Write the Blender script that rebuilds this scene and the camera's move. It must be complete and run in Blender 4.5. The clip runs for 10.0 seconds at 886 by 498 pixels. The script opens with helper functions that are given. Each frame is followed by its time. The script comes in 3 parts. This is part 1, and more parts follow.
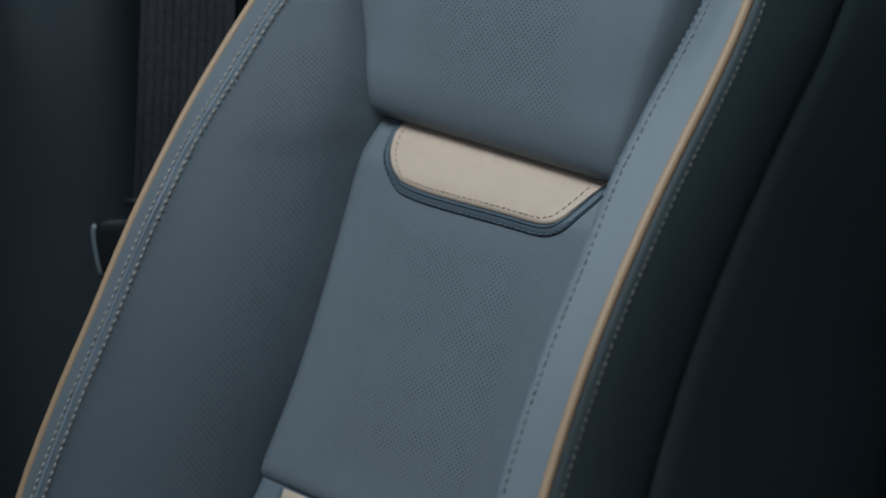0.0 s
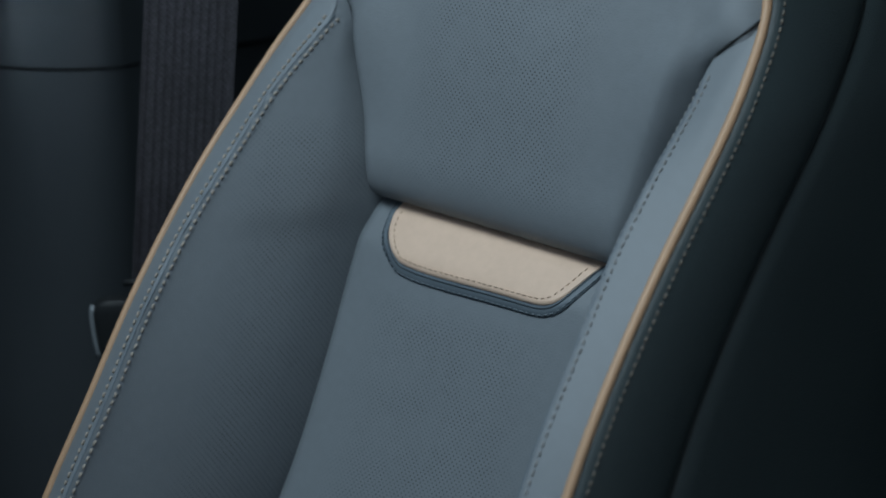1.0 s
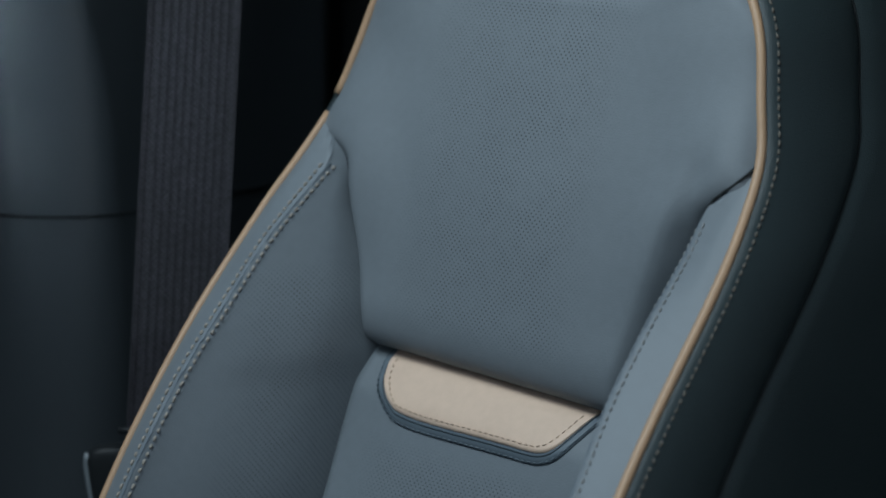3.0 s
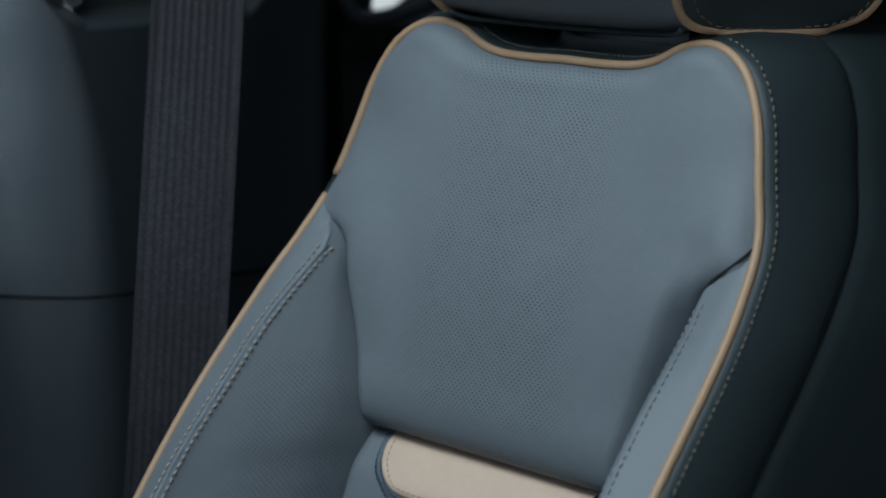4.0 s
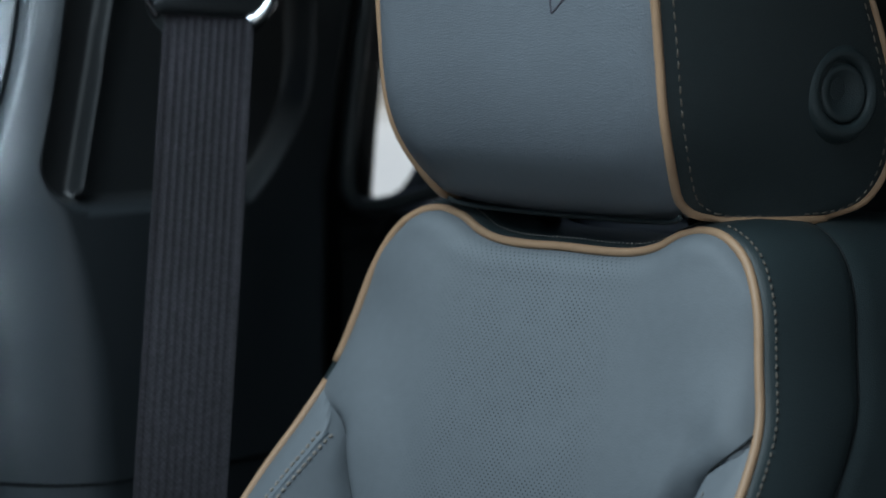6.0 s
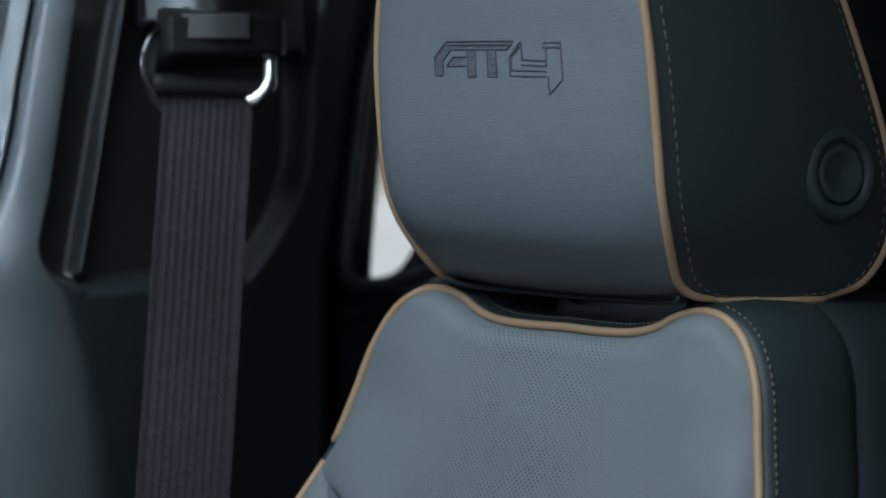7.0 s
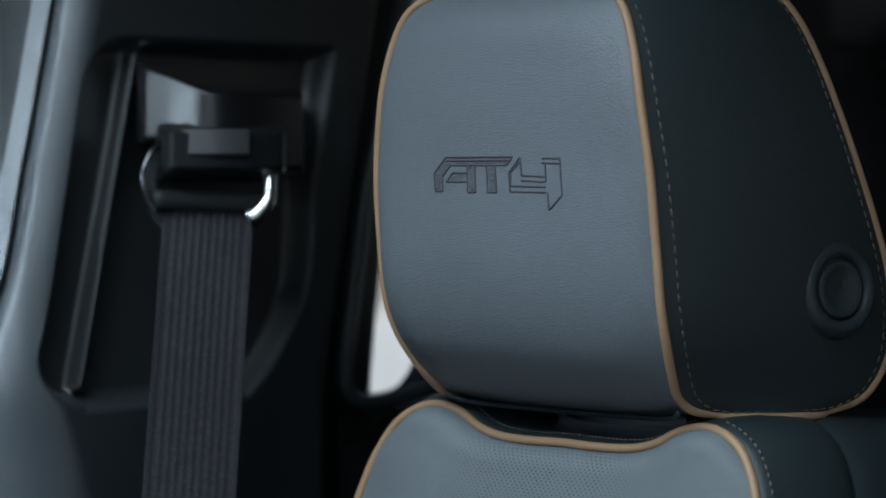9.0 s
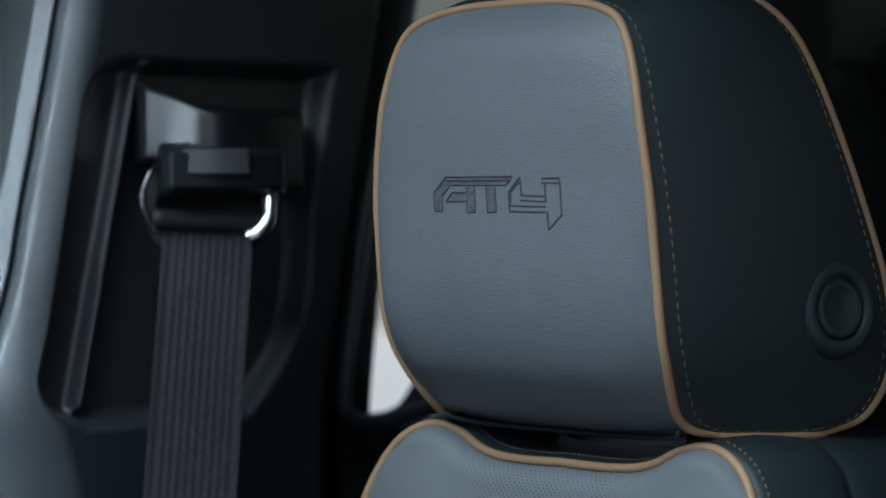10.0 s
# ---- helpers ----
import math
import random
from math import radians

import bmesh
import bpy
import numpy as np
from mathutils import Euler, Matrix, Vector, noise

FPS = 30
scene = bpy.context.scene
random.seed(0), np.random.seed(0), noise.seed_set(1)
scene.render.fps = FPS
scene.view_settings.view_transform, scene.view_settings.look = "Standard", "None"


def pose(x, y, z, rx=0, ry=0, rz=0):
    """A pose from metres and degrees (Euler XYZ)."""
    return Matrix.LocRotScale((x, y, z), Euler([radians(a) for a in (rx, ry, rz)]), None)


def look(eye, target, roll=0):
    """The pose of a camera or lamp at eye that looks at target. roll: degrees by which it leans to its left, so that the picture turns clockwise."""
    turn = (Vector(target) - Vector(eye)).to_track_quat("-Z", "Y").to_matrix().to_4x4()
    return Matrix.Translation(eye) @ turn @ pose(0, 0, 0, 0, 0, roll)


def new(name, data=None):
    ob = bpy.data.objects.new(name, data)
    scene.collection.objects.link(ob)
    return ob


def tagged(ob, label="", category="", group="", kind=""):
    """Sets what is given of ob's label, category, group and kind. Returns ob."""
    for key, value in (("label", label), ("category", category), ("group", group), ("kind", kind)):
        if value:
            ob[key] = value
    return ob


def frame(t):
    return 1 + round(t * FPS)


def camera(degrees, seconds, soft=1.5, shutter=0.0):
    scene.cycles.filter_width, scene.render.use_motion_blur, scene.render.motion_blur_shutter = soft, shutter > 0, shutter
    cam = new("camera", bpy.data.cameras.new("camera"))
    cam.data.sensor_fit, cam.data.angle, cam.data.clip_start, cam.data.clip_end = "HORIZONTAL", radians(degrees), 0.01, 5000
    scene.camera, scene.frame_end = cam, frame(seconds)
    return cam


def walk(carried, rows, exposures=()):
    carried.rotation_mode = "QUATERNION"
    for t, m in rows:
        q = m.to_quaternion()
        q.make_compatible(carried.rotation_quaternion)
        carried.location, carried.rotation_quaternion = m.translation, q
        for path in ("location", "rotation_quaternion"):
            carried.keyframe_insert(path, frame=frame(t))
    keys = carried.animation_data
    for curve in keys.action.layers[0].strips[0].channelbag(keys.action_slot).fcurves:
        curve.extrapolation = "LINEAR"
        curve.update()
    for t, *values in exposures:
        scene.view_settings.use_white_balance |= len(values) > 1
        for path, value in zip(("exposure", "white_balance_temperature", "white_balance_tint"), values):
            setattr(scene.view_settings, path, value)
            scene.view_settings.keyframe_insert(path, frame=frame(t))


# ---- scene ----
# A car seat seen from across a dim cabin. Axes: x inboard, y rearward, z up, metres.
SEAT_Z = 1.02   # height above the floor of the middle of the head restraint
cam = camera(20.0, 10.0, soft=1.6)
cam.data.dof.use_dof = True
cam.data.dof.focus_distance = 1.36
cam.data.dof.aperture_fstop = 5.6
EYE = (0.9157, -0.9924, 1.0186)
# seconds, tilt, turn and lean in degrees: the camera tilts up where it stands
ROWS = [
    (0.0, 72.536, 44.265, -0.116),
    (0.5, 73.455, 44.236, -0.114),
    (1.0, 74.381, 44.222, -0.112),
    (1.5, 75.243, 44.190, -0.106),
    (2.0, 76.041, 44.147, -0.100),
    (2.5, 76.840, 44.118, -0.096),
    (2.7, 77.172, 44.107, -0.095),
    (3.8, 79.282, 44.090, -0.041),
    (4.0, 79.591, 44.059, -0.039),
    (4.5, 80.644, 44.047, -0.047),
    (5.0, 81.718, 44.045, -0.052),
    (5.5, 82.759, 44.046, -0.051),
    (5.7, 83.202, 44.053, -0.050),
    (6.8, 85.357, 44.018, -0.016),
    (7.0, 85.682, 44.016, -0.015),
    (7.5, 86.538, 44.010, -0.011),
    (8.0, 87.276, 44.009, -0.005),
    (8.5, 87.874, 44.008, -0.002),
    (9.0, 88.313, 44.006, -0.000),
    (9.5, 88.601, 44.005, -0.000),
    (10.0, 88.760, 44.000, -0.000),
]
walk(cam, [(t, pose(*EYE, tilt, 0, turn) @ pose(0, 0, 0, 0, 0, lean)) for t, tilt, turn, lean in ROWS], [(0.0, -0.79, 6300, 8), (10.0, -0.79, 6300, 8)])

# ---- light: overcast daylight, helped by three added, unseen lamps ----
world = bpy.data.worlds.new("sky")
scene.world = world
world.use_nodes = True
wn = world.node_tree.nodes
sky = wn.new("ShaderNodeTexSky")
sky.sky_type, sky.sun_disc = "NISHITA", False
sky.sun_elevation, sky.sun_rotation = radians(60), radians(32)
sky.air_density, sky.dust_density = 1.0, 3.0
wn["Background"].inputs["Strength"].default_value = 0.08
world.node_tree.links.new(sky.outputs[0], wn["Background"].inputs["Color"])
sun = bpy.data.lights.new("sun", "SUN")
sun.energy, sun.angle, sun.color = 3.6, radians(25), (0.97, 0.98, 1.0)
new("sun", sun).matrix_world = look((2.5, 4, 9), (0, 0, 1))


def added_lamp(name, eye, target, sx, sy, power, spread=180.0, color=(0.785, 0.925, 1.0)):
    lamp = bpy.data.lights.new(name, "AREA")
    lamp.shape, lamp.size, lamp.size_y, lamp.energy, lamp.color = "RECTANGLE", sx, sy, power, color
    lamp.spread = radians(spread)
    new(name, lamp).matrix_world = look(eye, target)


# added key lamp above the roofline, standing in for sky light on the seat
added_lamp("overhead_key", (0.05, -0.86, 1.90), (0.0, -0.02, 0.80), 1.0, 0.55, 22.0, 140)
# added narrow lamp inside the cabin, aimed to brighten the pillar trim alone
added_lamp("pillar_fill", (-0.40, -0.62, 1.06), (-0.405, 0.0, 1.00), 0.12, 0.50, 1.0, 34, (0.71, 0.875, 1.0))
# added weak fill from inboard that lifts the black leather sides
added_lamp("inboard_fill", (1.12, -1.18, 1.40), (0.0, -0.12, 0.45), 0.95, 0.40, 0.95, 80)


# ---- materials ----
def material(name, color, rough=0.5, metal=0.0, grain=0.0, grain_size=0.001, blotch=0.08, perforated=None, weave=0.0, spec=0.5, sheen=0.0):
    m = bpy.data.materials.new(name)
    m.use_nodes = True
    nt, n, link = m.node_tree, m.node_tree.nodes, m.node_tree.links.new
    b = n["Principled BSDF"]
    b.inputs["Roughness"].default_value, b.inputs["Metallic"].default_value = rough, metal
    b.inputs["Specular IOR Level"].default_value = spec
    b.inputs["Sheen Weight"].default_value = sheen
    b.inputs["Sheen Roughness"].default_value = 0.5
    co = n.new("ShaderNodeTexCoord")

    def math_node(op, *values):
        k = n.new("ShaderNodeMath")
        k.operation = op
        for i, v in enumerate(values):
            if isinstance(v, (int, float)):
                k.inputs[i].default_value = v
            else:
                link(v, k.inputs[i])
        return k.outputs[0]

    def noise_tex(scale, detail=4.0):
        k = n.new("ShaderNodeTexNoise")
        k.inputs["Scale"].default_value, k.inputs["Detail"].default_value = scale, detail
        link(co.outputs["Object"], k.inputs["Vector"])
        return k.outputs["Fac"]

    big, small = noise_tex(9.0, 3.0), noise_tex(170.0, 4.0)
    mixed = math_node("ADD", math_node("MULTIPLY", big, 0.6), math_node("MULTIPLY", small, 0.4))
    ramp = n.new("ShaderNodeMapRange")
    ramp.inputs["From Min"].default_value, ramp.inputs["From Max"].default_value = 0.3, 0.7
    ramp.inputs["To Min"].default_value, ramp.inputs["To Max"].default_value = 1.0 - blotch, 1.0 + blotch
    link(mixed, ramp.inputs["Value"])
    scale = ramp.outputs[0]
    height = None
    if grain:
        cells = n.new("ShaderNodeTexVoronoi")
        cells.feature, cells.inputs["Scale"].default_value = "DISTANCE_TO_EDGE", 1.0 / grain_size
        link(co.outputs["Object"], cells.inputs["Vector"])
        height = math_node("MULTIPLY", math_node("MINIMUM", cells.outputs["Distance"], 0.35), grain)
        height = math_node("ADD", height, math_node("MULTIPLY", small, grain * 0.4))
    if perforated:
        # rows of punched holes on a staggered grid, fading out towards the edges of the field
        pitch, x0, x1, y0, y1 = perforated
        uv = n.new("ShaderNodeUVMap")
        sep = n.new("ShaderNodeSeparateXYZ")
        link(uv.outputs[0], sep.inputs[0])
        px, py = sep.outputs[0], sep.outputs[1]
        gx = math_node("MULTIPLY", px, math.pi / pitch)
        gy = math_node("MULTIPLY", py, math.pi / pitch)
        a = math_node("COSINE", math_node("ADD", gx, gy))
        c = math_node("COSINE", math_node("SUBTRACT", gx, gy))
        dots = math_node("MULTIPLY", math_node("ABSOLUTE", a), math_node("ABSOLUTE", c))

        def band(v, lo, hi, soft):
            k = n.new("ShaderNodeMapRange")
            k.interpolation_type = "SMOOTHSTEP"
            k.inputs["From Min"].default_value, k.inputs["From Max"].default_value = lo - soft, lo + soft
            link(v, k.inputs["Value"])
            j = n.new("ShaderNodeMapRange")
            j.interpolation_type = "SMOOTHSTEP"
            j.inputs["From Min"].default_value, j.inputs["From Max"].default_value = hi - soft, hi + soft
            j.inputs["To Min"].default_value, j.inputs["To Max"].default_value = 1.0, 0.0
            link(v, j.inputs["Value"])
            return math_node("MULTIPLY", k.outputs[0], j.outputs[0])

        field = math_node("MULTIPLY", band(px, x0, x1, 0.022), band(py, y0, y1, 0.010))
        hole = n.new("ShaderNodeMapRange")
        hole.inputs["From Min"].default_value, hole.inputs["From Max"].default_value = 0.73, 0.91
        link(dots, hole.inputs["Value"])
        uneven = n.new("ShaderNodeMapRange")
        uneven.inputs["From Min"].default_value, uneven.inputs["From Max"].default_value = 0.35, 0.62
        uneven.inputs["To Min"].default_value = 0.6
        link(noise_tex(60.0, 3.0), uneven.inputs["Value"])
        hole = math_node("MULTIPLY", math_node("MULTIPLY", hole.outputs[0], uneven.outputs[0]), field)
        scale = math_node("MULTIPLY", scale, math_node("SUBTRACT", 1.0, math_node("MULTIPLY", hole, 0.78)))
        deep = math_node("MULTIPLY", hole, -0.6)
        height = math_node("ADD", height, deep) if height else deep
    if weave:
        uv = n.new("ShaderNodeUVMap")
        sep = n.new("ShaderNodeSeparateXYZ")
        link(uv.outputs[0], sep.inputs[0])
        wx = math_node("SINE", math_node("MULTIPLY", sep.outputs[0], 2 * math.pi / weave))
        wy = math_node("SINE", math_node("MULTIPLY", sep.outputs[1], 2 * math.pi / weave))
        wv = math_node("MULTIPLY", math_node("MULTIPLY", wx, wy), 0.5)
        scale = math_node("MULTIPLY", scale, math_node("ADD", 1.0, math_node("MULTIPLY", wv, 0.8)))
        fleck = n.new("ShaderNodeMapRange")
        fleck.inputs["From Min"].default_value, fleck.inputs["From Max"].default_value = 0.35, 0.68
        fleck.inputs["To Min"].default_value, fleck.inputs["To Max"].default_value = 0.65, 1.4
        link(noise_tex(520.0, 2.0), fleck.inputs["Value"])
        scale = math_node("MULTIPLY", scale, fleck.outputs[0])
        height = wv
    tint = n.new("ShaderNodeVectorMath")
    tint.operation = "SCALE"
    tint.inputs[0].default_value = color
    link(scale, tint.inputs["Scale"])
    link(tint.outputs[0], b.inputs["Base Color"])
    if rough > 0.1:
        rr = n.new("ShaderNodeMapRange")
        rr.inputs["To Min"].default_value, rr.inputs["To Max"].default_value = rough - 0.07, rough + 0.07
        link(mixed, rr.inputs["Value"])
        link(rr.outputs[0], b.inputs["Roughness"])
    if height:
        bump = n.new("ShaderNodeBump")
        bump.inputs["Strength"].default_value, bump.inputs["Distance"].default_value = 0.5, 0.0006
        link(height, bump.inputs["Height"])
        link(bump.outputs[0], b.inputs["Normal"])
    return m


BLUE = (0.135, 0.154, 0.169)
M_BLUE = material("slate_leather", (0.134, 0.154, 0.174), 0.46, grain=1.3, grain_size=0.0016)
M_UPPER = material("slate_leather_perforated", BLUE, 0.68, grain=0.4, grain_size=0.0016, perforated=(0.0034, -0.066, 0.052, -0.345, -0.150))
M_LOWER = material("slate_leather_perforated_lower", BLUE, 0.48, grain=0.4, grain_size=0.0016, perforated=(0.0034, -0.070, 0.05, -0.545, -0.415))
M_WING = material("slate_leather_perforated_side", BLUE, 0.57, grain=0.4, grain_size=0.0016, perforated=(0.0034, 0.030, 0.100, -0.72, -0.36))
M_JOINT = material("dark_blue_joint", (0.040, 0.052, 0.062), 0.7, spec=0.2)
M_RIM = material("blue_leather_trim", (0.092, 0.116, 0.136), 0.5, grain=0.4, grain_size=0.0016)
M_DARK = material("black_leather", (0.0225, 0.0330, 0.0352), 0.48, grain=0.8, grain_size=0.0016, spec=0.36)
M_TAN = material("tan_leather", (0.56, 0.408, 0.308), 0.5, grain=0.3, grain_size=0.0014)
M_PIPE = material("caramel_piping", (0.37, 0.232, 0.136), 0.5, grain=0.3, grain_size=0.001)
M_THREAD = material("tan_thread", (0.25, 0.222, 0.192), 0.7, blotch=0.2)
M_THREAD_GREY = material("grey_ridge_thread", (0.185, 0.185, 0.185), 0.75)
M_THREAD_TAN = material("pale_tan_thread", (0.40, 0.29, 0.215), 0.7)
M_THREAD_SIDE = material("brown_thread", (0.105, 0.09, 0.073), 0.7)
M_THREAD_DARK = material("dark_thread", (0.060, 0.057, 0.072), 0.75)
M_THREAD_FILL = material("grey_purple_thread", (0.105, 0.108, 0.130), 0.7, blotch=0.3)
M_PLASTIC = material("black_moulded_plastic", (0.020, 0.023, 0.0245), 0.5, grain=0.5, grain_size=0.0012, spec=0.35)
M_PILLAR = material("charcoal_pillar_plastic", (0.023, 0.028, 0.032), 0.42, grain=0.4, grain_size=0.0012, spec=0.6)
M_GLOSS = material("smooth_black_plastic", (0.011, 0.0125, 0.0135), 0.45, blotch=0.04, spec=0.14)
M_RECESS = material("glossy_black_plastic", (0.024, 0.027, 0.029), 0.36, blotch=0.04, spec=0.7)
M_RUBBER = material("black_rubber_seal", (0.015, 0.0175, 0.0185), 0.65, spec=0.2)
# paler than the other rubber: the edge highlight is in its colour
M_SEAL_LIT = material("highlight_grey_rubber", (0.040, 0.047, 0.049), 0.4, spec=0.5)
M_WEB = material("charcoal_webbing", (0.0185, 0.0175, 0.0215), 0.75, spec=0.25, blotch=0.4, weave=0.0034, sheen=0.04)
M_CHROME = material("chrome", (0.85, 0.87, 0.88), 0.24, metal=1.0, blotch=0.02)
M_HOOD = material("satin_black_plastic", (0.008, 0.008, 0.009), 0.31, spec=0.42)
# paler copy of the black plastic, with the light on the lever pad included
M_PAD_LIT = material("lit_black_plastic", (0.055, 0.056, 0.060), 0.5, spec=0.3)
# darkened metal for the half of the belt loop that lies in shade
M_LOOP_SHADED = material("shaded_loop_metal", (0.11, 0.11, 0.12), 0.22, metal=1.0, blotch=0.02)
M_GREY = material("grey_satin_plastic", (0.12, 0.135, 0.145), 0.4)
M_CLOTH = material("dark_headliner_cloth", (0.05, 0.052, 0.052), 0.9, grain=0.4, grain_size=0.001)
M_CARPET = material("black_carpet", (0.02, 0.02, 0.02), 0.95, grain=1.0, grain_size=0.002)
M_GROUND = material("pale_snowy_ground", (0.80, 0.82, 0.80), 0.9)
M_STONE = material("beige_render", (0.60, 0.56, 0.50), 0.9)
M_GLASS = bpy.data.materials.new("window_glass")
M_GLASS.use_nodes = True
g = M_GLASS.node_tree.nodes["Principled BSDF"]
g.inputs["Transmission Weight"].default_value, g.inputs["Roughness"].default_value, g.inputs["IOR"].default_value = 1.0, 0.02, 1.02
g.inputs["Base Color"].default_value = (0.97, 0.99, 0.99, 1)


# ---- building tools ----
def P(u, v, w):
    """A point from u inboard, v forward and w up, from the middle of the head restraint."""
    return Vector((u, -v, w + SEAT_Z))


def thing(name, label, category, at=(0, 0, 0), kind="", group=""):
    ob = new(name)
    ob.location = at
    ob.empty_display_size = 0.05
    return tagged(ob, label, category, group, kind)


def part(name, bm, mat, parent, label="", smooth=True, kind=""):
    """Links a bmesh, given in world places, as one mesh under a thing or a part."""
    me = bpy.data.meshes.new(name)
    bmesh.ops.recalc_face_normals(bm, faces=bm.faces)
    bm.to_mesh(me)
    bm.free()
    me.materials.append(mat)
    for poly in me.polygons:
        poly.use_smooth = smooth
    ob = new(name, me)
    if parent is not None:
        base = Vector(parent.location)
        up = parent.parent
        while up:
            base += up.location
            up = up.parent
        me.transform(Matrix.Translation(-base))
        ob.parent = parent
    return tagged(ob, label, kind=kind)


def curve_through(points, n):
    """n points spaced evenly along a smooth curve through the given points."""
    p = np.array([tuple(q) for q in points], float)
    ext = np.vstack([2 * p[0] - p[1], p, 2 * p[-1] - p[-2]])
    out = []
    for i in range(len(p) - 1):
        a, b, c, d = ext[i:i + 4]
        for t in np.linspace(0, 1, 24, endpoint=False):
            out.append(0.5 * (2 * b + (c - a) * t + (2 * a - 5 * b + 4 * c - d) * t**2 + (3 * b - a - 3 * c + d) * t**3))
    out.append(p[-1])
    out = np.array(out)
    length = np.r_[0, np.cumsum(np.linalg.norm(np.diff(out, axis=0), axis=1))]
    at = np.linspace(0, length[-1], n)
    return np.stack([np.interp(at, length, out[:, k]) for k in range(p.shape[1])], 1)


def smooth_at(x, xs, ys):
    """A smooth curve y(x) through the knots, xs rising."""
    xs, ys = np.array(xs, float), np.array(ys, float)
    slope = np.gradient(ys, xs)
    i = int(np.clip(np.searchsorted(xs, x) - 1, 0, len(xs) - 2))
    h = xs[i + 1] - xs[i]
    t = min(max((x - xs[i]) / h, 0.0), 1.0)
    return float((2 * t**3 - 3 * t**2 + 1) * ys[i] + (t**3 - 2 * t**2 + t) * h * slope[i] + (3 * t**2 - 2 * t**3) * ys[i + 1] + (t**3 - t**2) * h * slope[i + 1])


def sstep(a, b, x):
    t = min(max((x - a) / (b - a), 0.0), 1.0)
    return t * t * (3 - 2 * t)


def sheet(rows, uvs=None, closed=False):
    """A surface over rows of points."""
    bm = bmesh.new()
    layer = bm.loops.layers.uv.new("UVMap")
    vs = [[bm.verts.new(q) for q in row] for row in rows]
    n = len(rows[0])
    for i in range(len(rows) - 1):
        for j in range(n if closed else n - 1):
            k = (j + 1) % n
            ids = ((i, j), (i, k), (i + 1, k), (i + 1, j))
            try:
                face = bm.faces.new([vs[a][b] for a, b in ids])
            except ValueError:
                continue
            if uvs:
                for loop, (a, b) in zip(face.loops, ids):
                    loop[layer].uv = uvs[a][b]
    return bm


def tube(points, r, n=10, closed=False, flat=1.0):
    p = [Vector(tuple(q)) for q in points]
    rows = []
    side = None
    for i, q in enumerate(p):
        if closed:
            d = p[(i + 1) % len(p)] - p[i - 1]
        else:
            d = p[min(i + 1, len(p) - 1)] - p[max(i - 1, 0)]
        d.normalize()
        if side is None:
            side = d.orthogonal().normalized()
        side = (side - d * side.dot(d)).normalized()
        other = d.cross(side)
        rows.append([q + r * (math.cos(a) * side + flat * math.sin(a) * other) for a in np.linspace(0, 2 * math.pi, n, endpoint=False)])
    if closed:
        rows.append(rows[0])
    bm = sheet(rows, closed=True)
    if closed:
        bmesh.ops.remove_doubles(bm, verts=bm.verts, dist=1e-7)
    else:
        bm.faces.new([bm.verts[j] for j in range(n)] if bm.verts.ensure_lookup_table() is None else [])
        bm.faces.new([bm.verts[len(bm.verts) - 1 - j] for j in range(n)])
    return bm


def stitch_row(points, out, step=0.0055, length=0.0036, r=0.00055):
    """A row of thread stitches along the points; out: the directions off the surface."""
    pts = [Vector(tuple(q)) for q in points]
    ln = [0.0]
    for a, b in zip(pts, pts[1:]):
        ln.append(ln[-1] + (b - a).length)
    bm = bmesh.new()
    s = step
    rnd = random.Random(7)
    while s < ln[-1] - step:
        i = max(k for k in range(len(ln)) if ln[k] <= s)
        i = min(i, len(pts) - 2)
        f = (s - ln[i]) / max(ln[i + 1] - ln[i], 1e-9)
        q, d = pts[i].lerp(pts[i + 1], f), (pts[i + 1] - pts[i]).normalized()
        o = (Vector(out[i]) - d * Vector(out[i]).dot(d)).normalized()
        c = d.cross(o)
        half = length * (0.5 + 0.06 * rnd.uniform(-1, 1))
        turn = 0.12 * rnd.uniform(-1, 1)
        d2 = (d + c * turn).normalized()
        ring = []
        for e, rr in ((-half, 0.35), (-half * 0.6, 1.0), (half * 0.6, 1.0), (half, 0.35)):
            ring.append([bm.verts.new(q + d2 * e + o * (r * 0.6 * rr) + r * rr * (math.cos(a) * c + math.sin(a) * o)) for a in np.linspace(0, 2 * math.pi, 6, endpoint=False)])
        for a, b in zip(ring, ring[1:]):
            for j in range(6):
                bm.faces.new((a[j], a[(j + 1) % 6], b[(j + 1) % 6], b[j]))
        bm.faces.new(ring[0]), bm.faces.new(ring[-1])
        s += step
    return bm


def box(lo, hi, bevel=0.0, segments=2):
    bm = bmesh.new()
    bmesh.ops.create_cube(bm, size=1.0)
    lo, hi = Vector(lo), Vector(hi)
    for v in bm.verts:
        v.co = Vector([(lo[k] + hi[k]) / 2 + v.co[k] * (hi[k] - lo[k]) for k in range(3)])
    if bevel:
        bmesh.ops.bevel(bm, geom=bm.edges[:], offset=bevel, segments=segments, affect="EDGES", profile=0.5)
    return bm


def fixed(name, bm, mat, label, category, smooth=False):
    """A piece of the setting."""
    return tagged(part(name, bm, mat, None, smooth=smooth), label, category, kind="structure")


